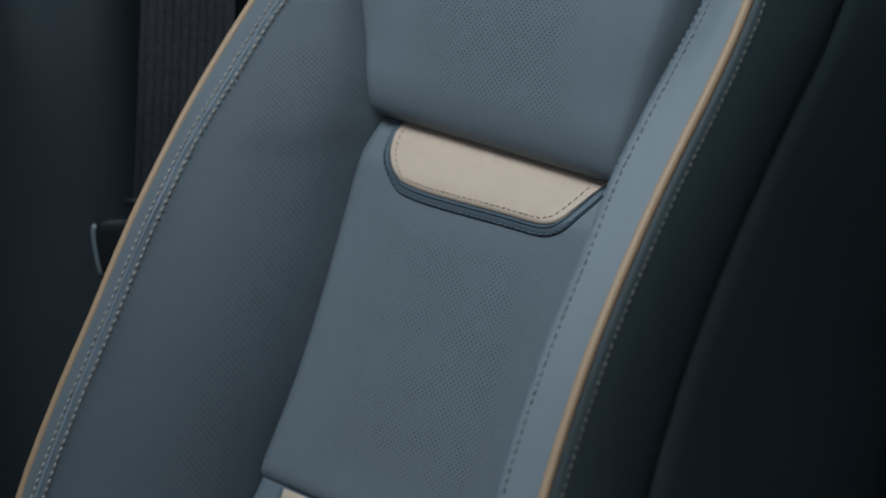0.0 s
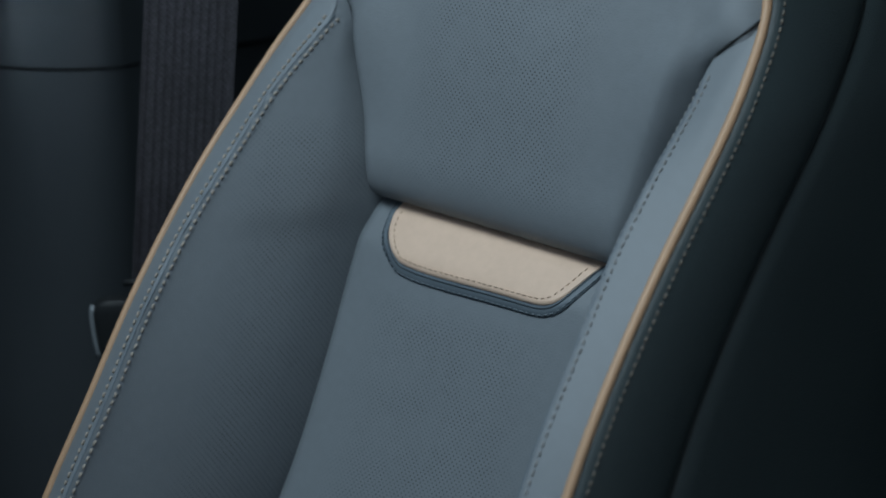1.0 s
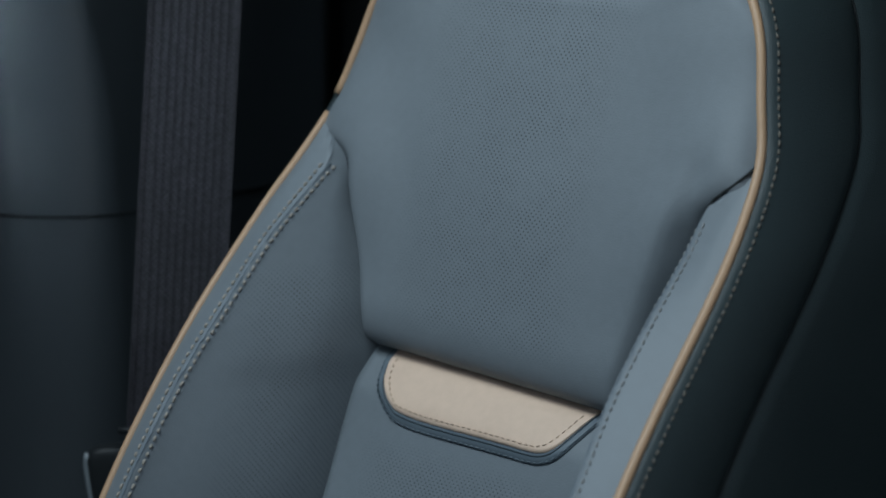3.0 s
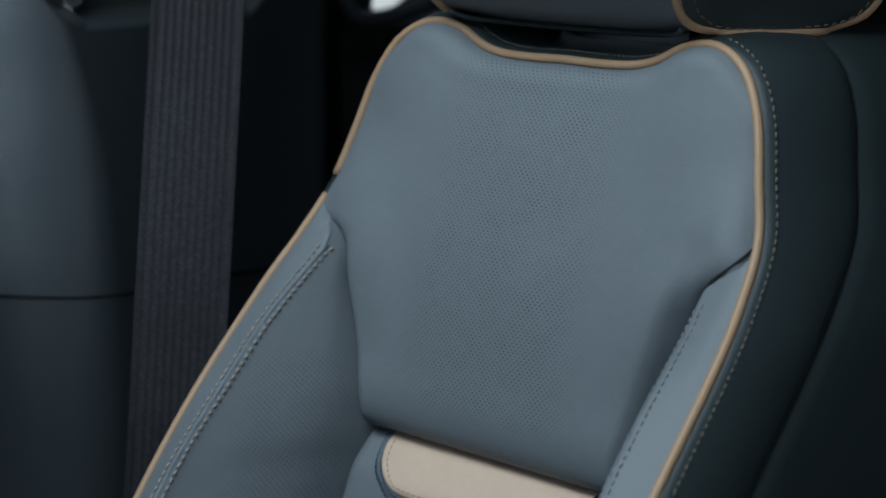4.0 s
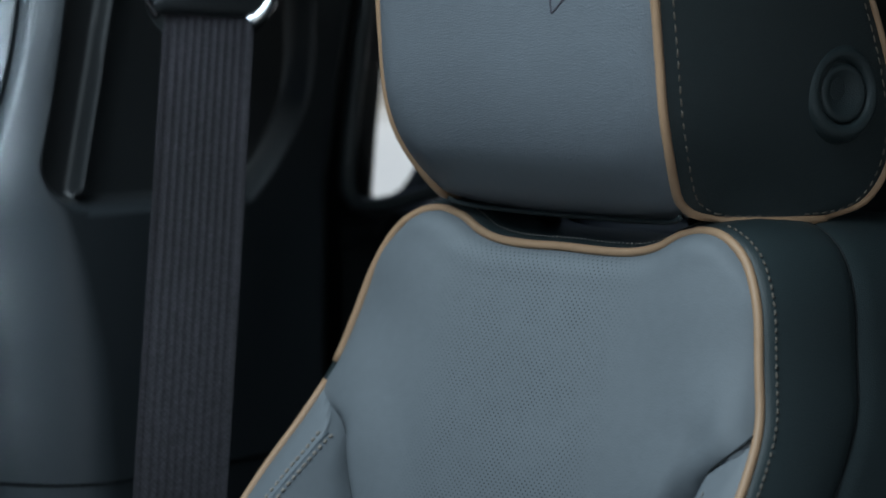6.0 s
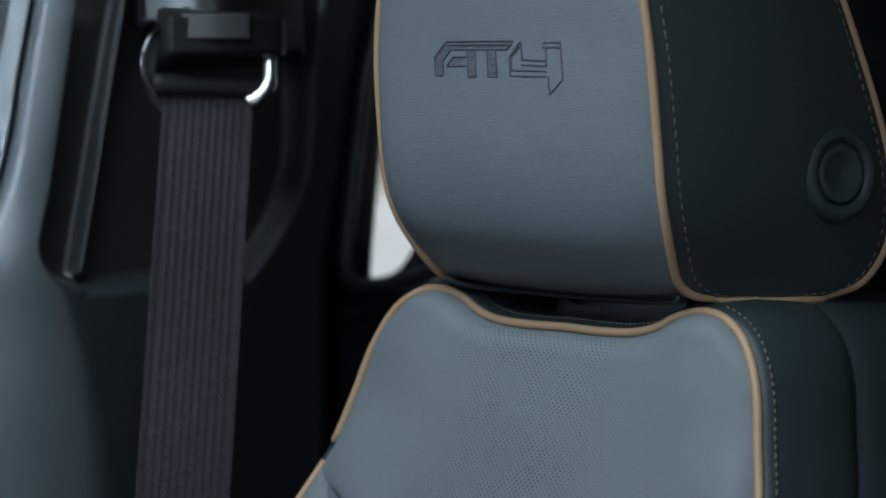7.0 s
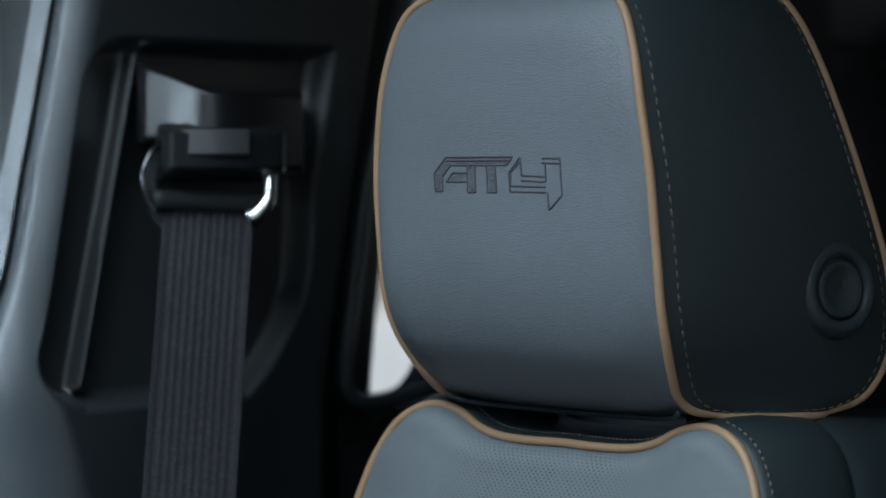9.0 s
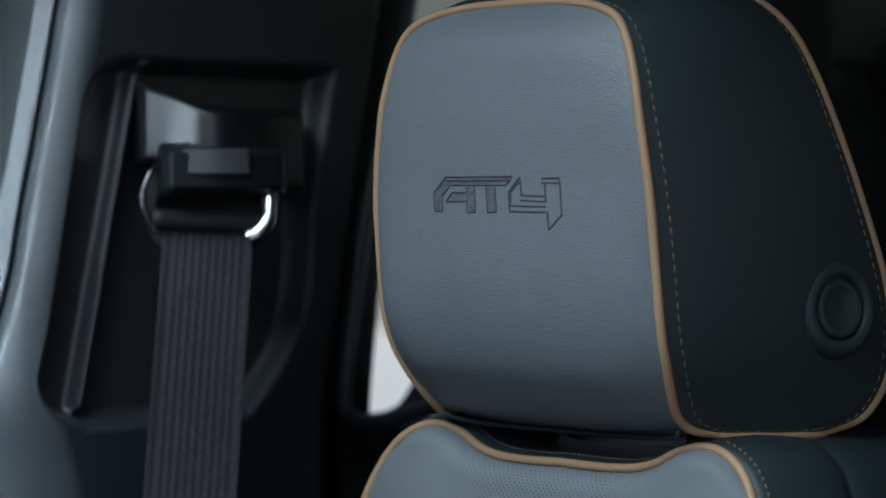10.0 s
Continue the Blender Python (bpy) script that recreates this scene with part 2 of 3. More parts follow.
# ---- the front passenger seat ----
# outer edge of the backrest front, from the lower corner up over the shoulder to the middle: u, v, w
EDGE = [(0.192, 0.228, -0.62), (0.1865, 0.206, -0.56), (0.181, 0.186, -0.515), (0.1755, 0.1625, -0.47), (0.1723, 0.1271, -0.41),
        (0.1702, 0.0824, -0.35), (0.1671, 0.028, -0.29), (0.1625, 0.0, -0.26), (0.1565, -0.0226, -0.23), (0.1483, -0.033, -0.20), (0.1403, -0.0416, -0.17),
        (0.128, -0.048, -0.148), (0.112, -0.052, -0.137), (0.096, -0.054, -0.1345), (0.080, -0.054, -0.138),
        (0.066, -0.053, -0.145), (0.050, -0.052, -0.149), (0.028, -0.051, -0.150), (0.0, -0.051, -0.1495)]
W_CROSS, W_INSERT, W_LOW, W_BASE = -0.241, -0.367, -0.575, -0.62


def middle_v(w):
    """How far forward the middle of the backrest stands at a height."""
    return smooth_at(w, [-0.72, -0.57, -0.40, -0.365, -0.25, -0.149], [0.15, 0.092, 0.026, 0.012, -0.022, -0.051])


def seam_u(w):
    return smooth_at(w, [-0.65, -0.57, -0.514, -0.456, -0.406, -0.365, -0.347, -0.3225, -0.292, -0.2587, W_CROSS], [0.133, 0.1225, 0.1125, 0.108, 0.1072, 0.1065, 0.1075, 0.114, 0.124, 0.1375, 0.1575])


def swell_v(w):
    """How far the panel's edge comes forward to meet the top of the bolster."""
    return 0.008 * sstep(-0.33, -0.26, w) * (1 - sstep(-0.235, -0.19, w))


edge_side = [q for q in EDGE if q[2] <= -0.17 and q[0] > 0.13]


def edge_at(w):
    ws = [q[2] for q in edge_side]
    return smooth_at(w, ws, [q[0] for q in edge_side]), smooth_at(w, ws, [q[1] for q in edge_side])


seat = thing("car_seat", "slate-blue and black leather front passenger seat with caramel piping", "car seat", P(0, 0.05, -SEAT_Z))

# centre panels: w runs up, s across; the sides follow the seams, above them the piping
TOP = [(q[0], q[2]) for q in EDGE if q[2] > -0.149 and q[2] < -0.13 or q[0] < 0.13 and q[2] > -0.2]
top_half = curve_through(TOP, 40)          # from the shoulder corner to the middle
top_full = np.vstack([top_half * (1, 1), (top_half[::-1] * (-1, 1))[1:]])[::-1]   # left to right


def panel_point(u, w, half, proud, lo, hi, belly=0.006):
    """A point of a padded panel: falls into the seam all round, swells in the middle."""
    e = min(max(1 - abs(u) / max(half, 1e-6), 0.0) * half / 0.008, 1.0)
    f = min(max(hi - w, 0.0) / 0.010, 1.0) * min(max(w - lo, 0.0) / 0.012, 1.0)
    roll = math.sqrt(max(1 - (1 - e) ** 2, 0)) * math.sqrt(max(1 - (1 - f) ** 2, 0))
    return middle_v(w) + (proud + 0.008) * roll - 0.008 + belly * (1 - (u / max(half, 1e-6)) ** 2)


def insert_w(u):
    """Height of the seam between the upper and lower panels, which runs a little askew."""
    return W_INSERT - 0.0024 - 0.035 * u


def panel_v(u, w, extra):
    """Front of the lower centre panel: tucked under the upper one along the inset's seam."""
    tuck = 0.010 * (1 - sstep(0.0, 0.024, insert_w(u) - w)) + 0.007 * (1 - sstep(-0.002, 0.007, insert_w(u) - w)) + 0.4 * max(w - insert_w(u), 0.0) + 0.5 * max(W_LOW - w, 0.0)
    return panel_point(u, w, seam_u(w), 0.002, W_LOW, 10, 0.003) - 0.006 - tuck + extra


NU, NW = 60, 60
side_up = curve_through([(seam_u(w), w) for w in np.linspace(W_INSERT, W_CROSS, 14)] + [(edge_at(w)[0] - 0.001, w) for w in (-0.225, -0.20, -0.17)] + [tuple(top_half[0])], NW + 1)
rows, uvs = [], []
for i in range(NW + 1):
    t = i / NW
    su, sw = side_up[i]
    row, uv = [], []
    for j in range(NU + 1):
        s = j / NU
        tu, tw = np.interp(s, np.linspace(0, 1, len(top_full)), top_full[:, 0]), np.interp(s, np.linspace(0, 1, len(top_full)), top_full[:, 1])
        bu, bw = (2 * s - 1) * side_up[0][0], W_INSERT
        lu, lw = (2 * s - 1) * su, sw
        # transfinite patch between the seam line below, the sides and the top edge
        cu = (1 - t) * bu + t * tu + lu - ((1 - t) * (2 * s - 1) * side_up[0][0] + t * (2 * s - 1) * top_half[0][0])
        cw = (1 - t) * bw + t * tw + lw - ((1 - t) * W_INSERT + t * top_half[0][1])
        cw += (insert_w(bu) - W_INSERT) * (1 - t) ** 3
        v = middle_v(cw)
        # padding rolls into the seams
        e = min(min(j, NU - j) / NU * 2 * abs(su) / (0.009 + 0.036 * sstep(-0.275, -0.235, cw)), 1.0)
        f = min((cw - insert_w(bu) * (1 - t) ** 3 - W_INSERT * (1 - (1 - t) ** 3)) / 0.034, 1.0)
        h = min((1 - t) * 0.2 / 0.014, 1.0)
        roll = [math.sqrt(max(1 - (1 - max(x, 0.0)) ** 2, 0.0)) for x in (e, f, h)]
        raw = roll[0]
        roll[0] = 1 - (1 - roll[0]) * (1 - 0.72 * sstep(-0.27, -0.245, cw))
        v += 0.015 * roll[0] * roll[1] * roll[2] - 0.007 - 0.007 * (1 - roll[1]) + 0.008 * (1 - (2 * s - 1) ** 2) * math.sin(math.pi * min(t * 1.1, 1))
        v += swell_v(cw) * sstep(0.55, 0.95, abs(2 * s - 1))
        # the shoulders lean forward a little beside the dip
        v += 0.004 * math.exp(-((abs(cu) - 0.10) / 0.03) ** 2) * sstep(-0.22, -0.16, cw)
        # beside the inboard bolster the panel dives behind its ridge
        v -= 0.028 * sstep(0.80, 1.0, 2 * s - 1) * (1 - sstep(-0.295, -0.236, cw))
        # beside the piping the edge rolls in behind it
        if s > 0.5:
            raw = math.sqrt(1 - (1 - min((NU - j) / NU * 2 * abs(su) / 0.022, 1.0)) ** 2)
        near = (1 - raw) * sstep(-0.262, -0.236, cw) * (1 - sstep(-0.185, -0.165, cw))
        v += near * (edge_at(min(cw, -0.17))[1] - (0.0004 if s < 0.5 else 0.0060 - 0.0035 * sstep(-0.234, -0.222, cw)) - v)
        if i == 0:
            v, cw = v - 0.006, cw - 0.004
        # a crease runs up from the inboard side seam
        for sign in (1,):
            d = (cu * sign - (0.118 + 0.25 * (cw + 0.265))) / 0.006
            v -= 0.003 * math.exp(-d * d) * sstep(-0.30, -0.27, cw) * (1 - sstep(-0.245, -0.215, cw))
        row.append(P(cu, v, cw))
        uv.append((cu, cw))
    rows.append(row), uvs.append(uv)
# black tube stands in for the shade in the joint below the panel
part("seam", tube([q + Vector((0, 0.0006, -0.0008)) for q in rows[0][1:-1]], 0.0011, 6), M_RUBBER, seat, "dark tube shading the joint under the upper panel")
part("upper_panel", sheet(rows, uvs), M_UPPER, seat, "slate leather panel with fine perforations")

rows, uvs = [], []
for i in range(NW + 1):
    w = W_LOW - 0.010 + (W_INSERT + 0.022 - W_LOW) * i / NW
    half = seam_u(w)
    row, uv = [], []
    for j in range(NU + 1):
        u = half * (2 * j / NU - 1)
        row.append(P(u, panel_v(u, w, 0.0), w))
        uv.append((u, w))
    rows.append(row), uvs.append(uv)
lower_panel = part("lower_panel", sheet(rows, uvs), M_LOWER, seat, "slate leather panel with fine perforations")

def lumbar_v(u, w, extra):
    """Front of the lowest centre panel."""
    tuck = 0.006 * (1 - sstep(0.0, 0.024, W_LOW - w)) + 0.4 * max(w - W_LOW, 0.0)
    return panel_point(u, w, seam_u(max(w, -0.65)), 0.002, -0.7, 10, 0.003) - 0.004 - tuck + extra


rows = []
for i in range(31):
    w = W_BASE - 0.02 + (W_LOW - W_BASE + 0.03) * i / 30
    half = seam_u(max(w, -0.65))
    rows.append([P(u, lumbar_v(u, w, 0.0), w) for u in np.linspace(-half, half, 41)])
part("lumbar_panel", sheet(rows), M_BLUE, seat)


# outline of the tan inset below its seam, from the inboard end round to the outboard one: u, drop
TAN_OUTLINE = [(0.0735, 0.0), (0.0722, -0.0019), (0.0683, -0.0081), (0.0631, -0.0156), (0.0598, -0.0198), (0.0548, -0.0238), (0.0480, -0.0262), (0.0400, -0.0269), (0.0297, -0.0271), (0.0087, -0.0276),
               (-0.037, -0.0292), (-0.0584, -0.0285), (-0.0655, -0.0262), (-0.0735, -0.0208), (-0.0803, -0.0140), (-0.0832, -0.0062), (-0.0842, 0.0)]


def grown(outline, d):
    """The outline moved outwards by d, with its ends kept on the seam."""
    tan = np.gradient(outline, axis=0)
    tan /= np.linalg.norm(tan, axis=1)[:, None]
    out = outline + d * np.stack([-tan[:, 1], tan[:, 0]], 1)
    return out


def on_inset(outline, seam, surface, lift, askew):
    pts = []
    for u, w in outline:
        w = seam + min(w, 0.0025) + askew(u)
        pts.append(P(u, surface(u, w, lift), w))
    return pts


def inset(name, seam, outline, mat, extra, label, parent, surface, askew):
    """A leather inset with rounded lower corners, hung below a seam."""
    rows = []
    for a in np.linspace(0, 1, 16):
        lift = extra * math.sqrt(max(1 - max(a - 0.86, 0) ** 2 / 0.14**2, 0))
        rows.append(on_inset([(u, 0.003 + (min(w, 0.0025) - 0.003) * a) for u, w in outline], seam, surface, lift, askew))
    return part(name, sheet(rows), mat, parent, label)


def tilted(u):
    return insert_w(u) - W_INSERT


def level(u):
    return 0.0


for seam_w, surface, askew, wide in ((W_INSERT, panel_v, tilted, 1.0), (W_LOW, lumbar_v, level, 1.12)):
    tan_line = curve_through(np.array(TAN_OUTLINE) * wide, 90)
    edge_line = grown(tan_line, 0.0046)
    inset("trim_rim", seam_w, edge_line, M_RIM, 0.0016, "blue leather border round the tan inset", seat, surface, askew)
    tan_piece = inset("tan_inset", seam_w, tan_line, M_TAN, 0.0034, "pale tan leather inset", seat, surface, askew)
    part("joint", tube(on_inset(grown(tan_line, 0.0006), seam_w, surface, 0.0016, askew), 0.0005, 6), M_JOINT, tan_piece, "dark joint round the inset")
    part("joint", tube(on_inset(grown(tan_line, 0.0050), seam_w, surface, 0.0004, askew), 0.0006, 6), M_JOINT, tan_piece, "dark joint round the border")
    for d, mat, lift, label in ((-0.0048, M_THREAD_TAN, 0.0034, "tan thread stitching"), (0.0040, M_RIM, 0.0016, "blue thread stitching")):
        row = on_inset([q for q in grown(tan_line, d) if q[1] < -0.001], seam_w, surface, lift, askew)
        part("stitching", stitch_row(row, [(0, -1, 0.3)] * len(row), 0.0042, 0.0028, 0.00042), mat, tan_piece, label, kind="stuff")

# side bolsters
for sign in (-1, 1):
    rows, uvs, ridge, ridge2, seam_line, hook = [], [], [], [], [], []
    lift = 0.0095 if sign > 0 else 0.0
    for w in np.linspace(W_BASE - 0.02, W_CROSS + lift, 70):
        x = w - lift * sstep(-0.34, -0.26, w)
        a = seam_u(max(x, -0.65))
        va = middle_v(w) - 0.0095 * sstep(0.0, 0.02, W_INSERT - w) + swell_v(w)
        b, vb = edge_at(max(w, W_BASE))
        if w < W_BASE:
            vb += (W_BASE - w) * 0.3
        k = sstep(0.0, 0.05, W_CROSS - x)
        off = 0.0225 + 0.0038 * sstep(-0.385, -0.325, w)
        rb, rv = b - (max(b - a - 0.0005, 1e-4) ** -10 + off**-10) ** (-1 / 10), vb + 0.008 * sstep(-0.262, -0.31, w)
        section = curve_through([(a + 0.0004, va - 0.034), (a + 0.0004 + 0.0012 * k, va - 0.010 - 0.010 * k), (a + min(0.0030, 0.25 * (rb - a)) * k, va - 0.011 * k), (a + (rb - a) * 0.24, va + (rv - va) * 0.26 - 0.002 * k), (a + (rb - a) * 0.55, va + (rv - va) * 0.57), (a + (rb - a) * 0.86, va + (rv - va) * 0.85 + 0.001 * k), (rb - 0.0008, rv - 0.001 * k), (rb + 0.001, rv), (rb + (b - rb) * 0.6, vb + 0.0035 * k), (b, vb - 0.001)], 60)
        rows.append([P(sign * u, v, w) for u, v in section])
        arc = np.r_[0, np.cumsum(np.linalg.norm(np.diff(section, axis=0), axis=1))]
        uvs.append([(q, w * 1.12) for q in arc])
        line_u = b - off
        if sign > 0 and -0.262 < w < W_CROSS + lift - 0.002:
            hook_u = a + min(0.0016, 0.45 * max(b - a, 0.0))
            hook.append(P(hook_u, float(np.interp(hook_u, section[:, 0], section[:, 1])) + 0.0016 + 0.0022 * sstep(-0.246, -0.238, w), w))
        for row3, shift in ((ridge, 0.0034), (ridge2, -0.0019)):
            if line_u + shift > a + 0.0012:
                row3.append(P(sign * (line_u + shift), float(np.interp(line_u + shift, section[:, 0], section[:, 1])), w))
        if line_u > a + 0.001:
            seam_line.append(P(sign * line_u, float(np.interp(line_u, section[:, 0], section[:, 1])) - 0.0006, w))
    wing = part("side_bolster", sheet(rows, uvs), M_WING, seat, "slate leather bolster with a twin-stitched ridge")
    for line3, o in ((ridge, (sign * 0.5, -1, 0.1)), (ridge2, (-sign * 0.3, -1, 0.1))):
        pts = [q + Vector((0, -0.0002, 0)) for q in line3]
        # the inboard rows are greyer and thinner than the outboard ones
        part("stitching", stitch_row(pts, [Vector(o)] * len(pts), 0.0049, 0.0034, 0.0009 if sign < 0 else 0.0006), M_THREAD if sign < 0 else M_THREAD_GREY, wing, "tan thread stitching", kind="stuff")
    part("seam", tube(seam_line, 0.0008, 6), M_RIM, wing)
    # black tube draws the crease's shade where the bolster ends under the panel
    if hook:
        end_u, end_v = edge_at(W_CROSS + lift)
        hook.append(P(end_u, end_v + 0.0006, W_CROSS + lift + 0.0006))
        part("joint", tube(hook, 0.0008, 8), M_RUBBER, wing, "dark tube shading the crease over the bolster's end")
    # crease shade along the centre panel, put in as a black tube
    joint = []
    for w in np.linspace(W_INSERT + 0.014, W_CROSS + lift - (0.0045 if sign < 0 else 0.016), 40):
        x = w - lift * sstep(-0.34, -0.26, w)
        joint.append(P(sign * (seam_u(x) + 0.0005), middle_v(w) + swell_v(w) - (0.0015 if sign < 0 else -0.0012) - 0.0065 * (1 - sstep(0.0, 0.045, w - W_INSERT)), w))
    part("joint", tube(joint, 0.0014 if sign < 0 else 0.0011, 8), M_RUBBER, wing, "dark tube shading the crease beside the centre panel")

# piping round the front, black leather sides and back
right_edge = curve_through(EDGE, 110)
full_edge = np.vstack([right_edge, (right_edge[::-1] * (-1, 1, 1))[1:]])
cut = max(k for k in range(len(full_edge)) if full_edge[k][0] < 0 and full_edge[k][2] > W_CROSS + 0.011)
part("piping", tube([P(*q) for q in full_edge[:cut + 1]], 0.0026, 10), M_PIPE, seat, "caramel leather piping")
part("piping", tube([P(*(q + np.array((0.0006, -0.0004, 0)))) for q in full_edge[cut + 2:]], 0.0024, 10), M_PIPE, seat, "caramel leather piping")
tang = np.gradient(full_edge[:, [0, 2]], axis=0)
tang /= np.linalg.norm(tang, axis=1)[:, None]
norm = np.stack([tang[:, 1], -tang[:, 0]], 1)     # outwards in the u, w plane
if norm[5][0] < 0:
    norm = -norm


def shell_row(out, back, flat=0.0):
    row = []
    for q, nn in zip(full_edge, norm):
        top = max(nn[1], 0.0)
        row.append(P(q[0] + nn[0] * out, q[1] - back, q[2] + nn[1] * out * (1 - 0.45 * top) - 0.07 * top * max(back - 0.02, 0.0)))
    return row


side_rows = [shell_row(o, b) for o, b in ((0.0, 0.001), (0.0030, 0.002), (0.0055, 0.0045), (0.0075, 0.009), (0.0100, 0.018), (0.0130, 0.032), (0.0145, 0.046), (0.0148, 0.058), (0.0140, 0.066), (0.0115, 0.0695))]
part("side_panel", sheet(side_rows), M_DARK, seat, "black leather side of the backrest")
back_rows = [shell_row(o, b) for o, b in ((0.0115, 0.0695), (0.0140, 0.073), (0.0155, 0.085), (0.0170, 0.12), (0.0165, 0.20), (0.0150, 0.27), (0.008, 0.30), (-0.02, 0.315), (-0.06, 0.32))]
part("seam", tube(shell_row(0.0118, 0.0700)[4:-4], 0.0008, 6), M_RUBBER, seat, "dark joint down the side")
part("rear_panel", sheet(back_rows), M_DARK, seat, "black leather rear of the backrest")
closing = bmesh.new()
ring = [closing.verts.new(q) for q in back_rows[-1]]
half_n = len(ring) // 2
for k in range(half_n):
    a, b, c, d = ring[k], ring[k + 1], ring[-2 - k], ring[-1 - k]
    if len({a, b, c, d}) == 4:
        closing.faces.new((a, b, c, d))
part("rear_cover", closing, M_DARK, seat)
line = shell_row(0.0064, 0.0062)
outs = [Vector((nn[0], -0.35, nn[1])) for nn in norm]
turn = max(k for k in range(len(full_edge)) if full_edge[k][0] > 0.088)
part("stitching", stitch_row(line[:turn], outs[:turn], 0.0047, 0.0032, 0.0007), M_THREAD_SIDE, seat, "tan thread stitching", kind="stuff")
last = max(k for k in range(len(full_edge)) if full_edge[k][0] > -0.10)
top_line = [q + Vector((0, 0, 0.0006)) for q in shell_row(0.0062, 0.0085)]
part("stitching", stitch_row(top_line[turn:last], outs[turn:last], 0.0030, 0.0016, 0.00037), M_THREAD, seat, "fine tan thread stitching", kind="stuff")

# lower body that carries the backrest: cushion and base
part("seat_cushion", box(P(-0.19, 0.62, -0.78), P(0.19, 0.13, -0.63), 0.035, 4), M_BLUE, seat, "slate leather seat cushion")
part("cushion_side", box(P(-0.235, 0.60, -0.80), P(0.235, 0.02, -0.665), 0.03, 3), M_DARK, seat)
part("seat_base", box(P(-0.21, 0.52, -SEAT_Z), P(0.21, 0.04, -0.79), 0.02, 2), M_PLASTIC, seat)

# ---- head restraint ----
FRONT = [(0.0960, -0.064, -0.1282), (0.0915, -0.0500, -0.1255), (0.0908, -0.0390, -0.1185), (0.0942, -0.0300, -0.107), (0.0985, -0.0200, -0.09), (0.1003, -0.013, -0.07), (0.1004, -0.009, -0.04), (0.0992, -0.005, 0.0), (0.0938, -0.003, 0.04),
         (0.0898, -0.004, 0.06), (0.0828, -0.006, 0.08), (0.0735, -0.008, 0.0915), (0.056, -0.010, 0.098), (0.030, -0.012, 0.1013), (0.0, -0.012, 0.1018)]
REAR = [(0.116, -0.135, -0.1305), (0.124, -0.160, -0.123), (0.1275, -0.176, -0.104), (0.1285, -0.180, -0.080), (0.128, -0.172, -0.044), (0.124, -0.1475, 0.0127), (0.117, -0.1235, 0.064),
        (0.109, -0.1050, 0.092), (0.090, -0.087, 0.108), (0.055, -0.077, 0.115), (0.0, -0.075, 0.117)]
rest = thing("head_restraint", "slate and black leather head restraint with caramel piping", "headrest", P(0, -0.08, -0.13))
fr, rr = curve_through(FRONT, 60), curve_through(REAR, 60)
mirror = np.array((-1, 1, 1))
f_full = np.vstack([fr, (fr[::-1] * mirror)[1:]])
r_full = np.vstack([rr, (rr[::-1] * mirror)[1:]])

# front pad
bottom = curve_through([(-0.0908, -0.039, -0.1185), (-0.0865, -0.046, -0.1255), (-0.075, -0.053, -0.130), (-0.045, -0.060, -0.132), (0.0, -0.062, -0.1326), (0.045, -0.060, -0.132), (0.075, -0.053, -0.130), (0.0865, -0.046, -0.1255), (0.0908, -0.039, -0.1185)], 50)
pad_side = curve_through(FRONT[2:], 60)
loop = np.vstack([pad_side, (pad_side[::-1] * mirror)[1:], bottom[1:-1]])
centre = np.array((0.0, 0.0, -0.01))


def face_v(u, w):
    """How far forward the front of the pad stands."""
    base = smooth_at(w, [-0.134, -0.124, -0.112, -0.100, -0.085, -0.07, -0.05, -0.025, 0.0, 0.05, 0.08, 0.103], [-0.070, -0.043, -0.0235, -0.0105, -0.0022, 0.0026, 0.0062, 0.0076, 0.008, 0.008, 0.0035, -0.008])
    return base - 0.85 * u * u


rows = []
for a in np.linspace(0, 1, 26):
    row = []
    for q in loop:
        u, w = centre[0] + (q[0] - centre[0]) * a, centre[2] + (q[2] - centre[2]) * a
        z = min(max((a - 0.76) / 0.24, 0.0), 1.0)
        k = (1 - math.sqrt(1 - min(z, 1.0) ** 2.2)) * min(max((q[2] + 0.1275) / 0.012, 0.0), 1.0)
        row.append(P(u, face_v(u, w) * (1 - k) + q[1] * k, w))
    rows.append(row)
pad = part("front_pad", sheet(rows, closed=True), M_BLUE, rest, "smooth slate leather front")

# band round the sides and top
rows = []
for a in np.linspace(0, 1, 24):
    row = []
    for f, r in zip(f_full, r_full):
        q = f + (r - f) * a
        swell = 0.0100 * math.sin(math.pi * a) ** 0.7
        d = np.array((q[0], 0, q[2] + 0.01))
        flatness = 1.0 if abs(q[0]) > 0.08 else 0.6
        d = d / (np.linalg.norm(d) + 1e-9)
        q = q + swell * flatness * d * np.array((1, 1, 0.7 if d[2] > 0 else 0.1))
        row.append(P(*q))
    rows.append(row)
band = part("side_band", sheet(rows), M_DARK, rest, "black leather band over sides and top")
end_right = np.array([(row[0].x, -row[0].y, row[0].z - SEAT_Z - 0.0012) for row in rows])
ends = [end_right, end_right * mirror]
path = np.vstack([f_full, ends[1][1:], r_full[::-1][1:], ends[0][::-1][1:-1]])
part("piping", tube([P(*q) for q in path], 0.0025, 10, closed=True), M_PIPE, rest, "caramel leather piping")


def band_at(k, a):
    i, j = min(int(a * 23), 22), min(int(k), len(f_full) - 2)
    x, y = a * 23 - i, k - j
    return rows[i][j].lerp(rows[i][j + 1], y).lerp(rows[i + 1][j].lerp(rows[i + 1][j + 1], y), x)


track = curve_through([(59, 0.06), (40, 0.06), (20, 0.06), (9, 0.062), (4.5, 0.085), (2.2, 0.15), (1.7, 0.24), (1.7, 0.5), (1.7, 0.76), (2.2, 0.87), (4.5, 0.93), (9, 0.945), (20, 0.945), (40, 0.945), (59, 0.945)], 260)
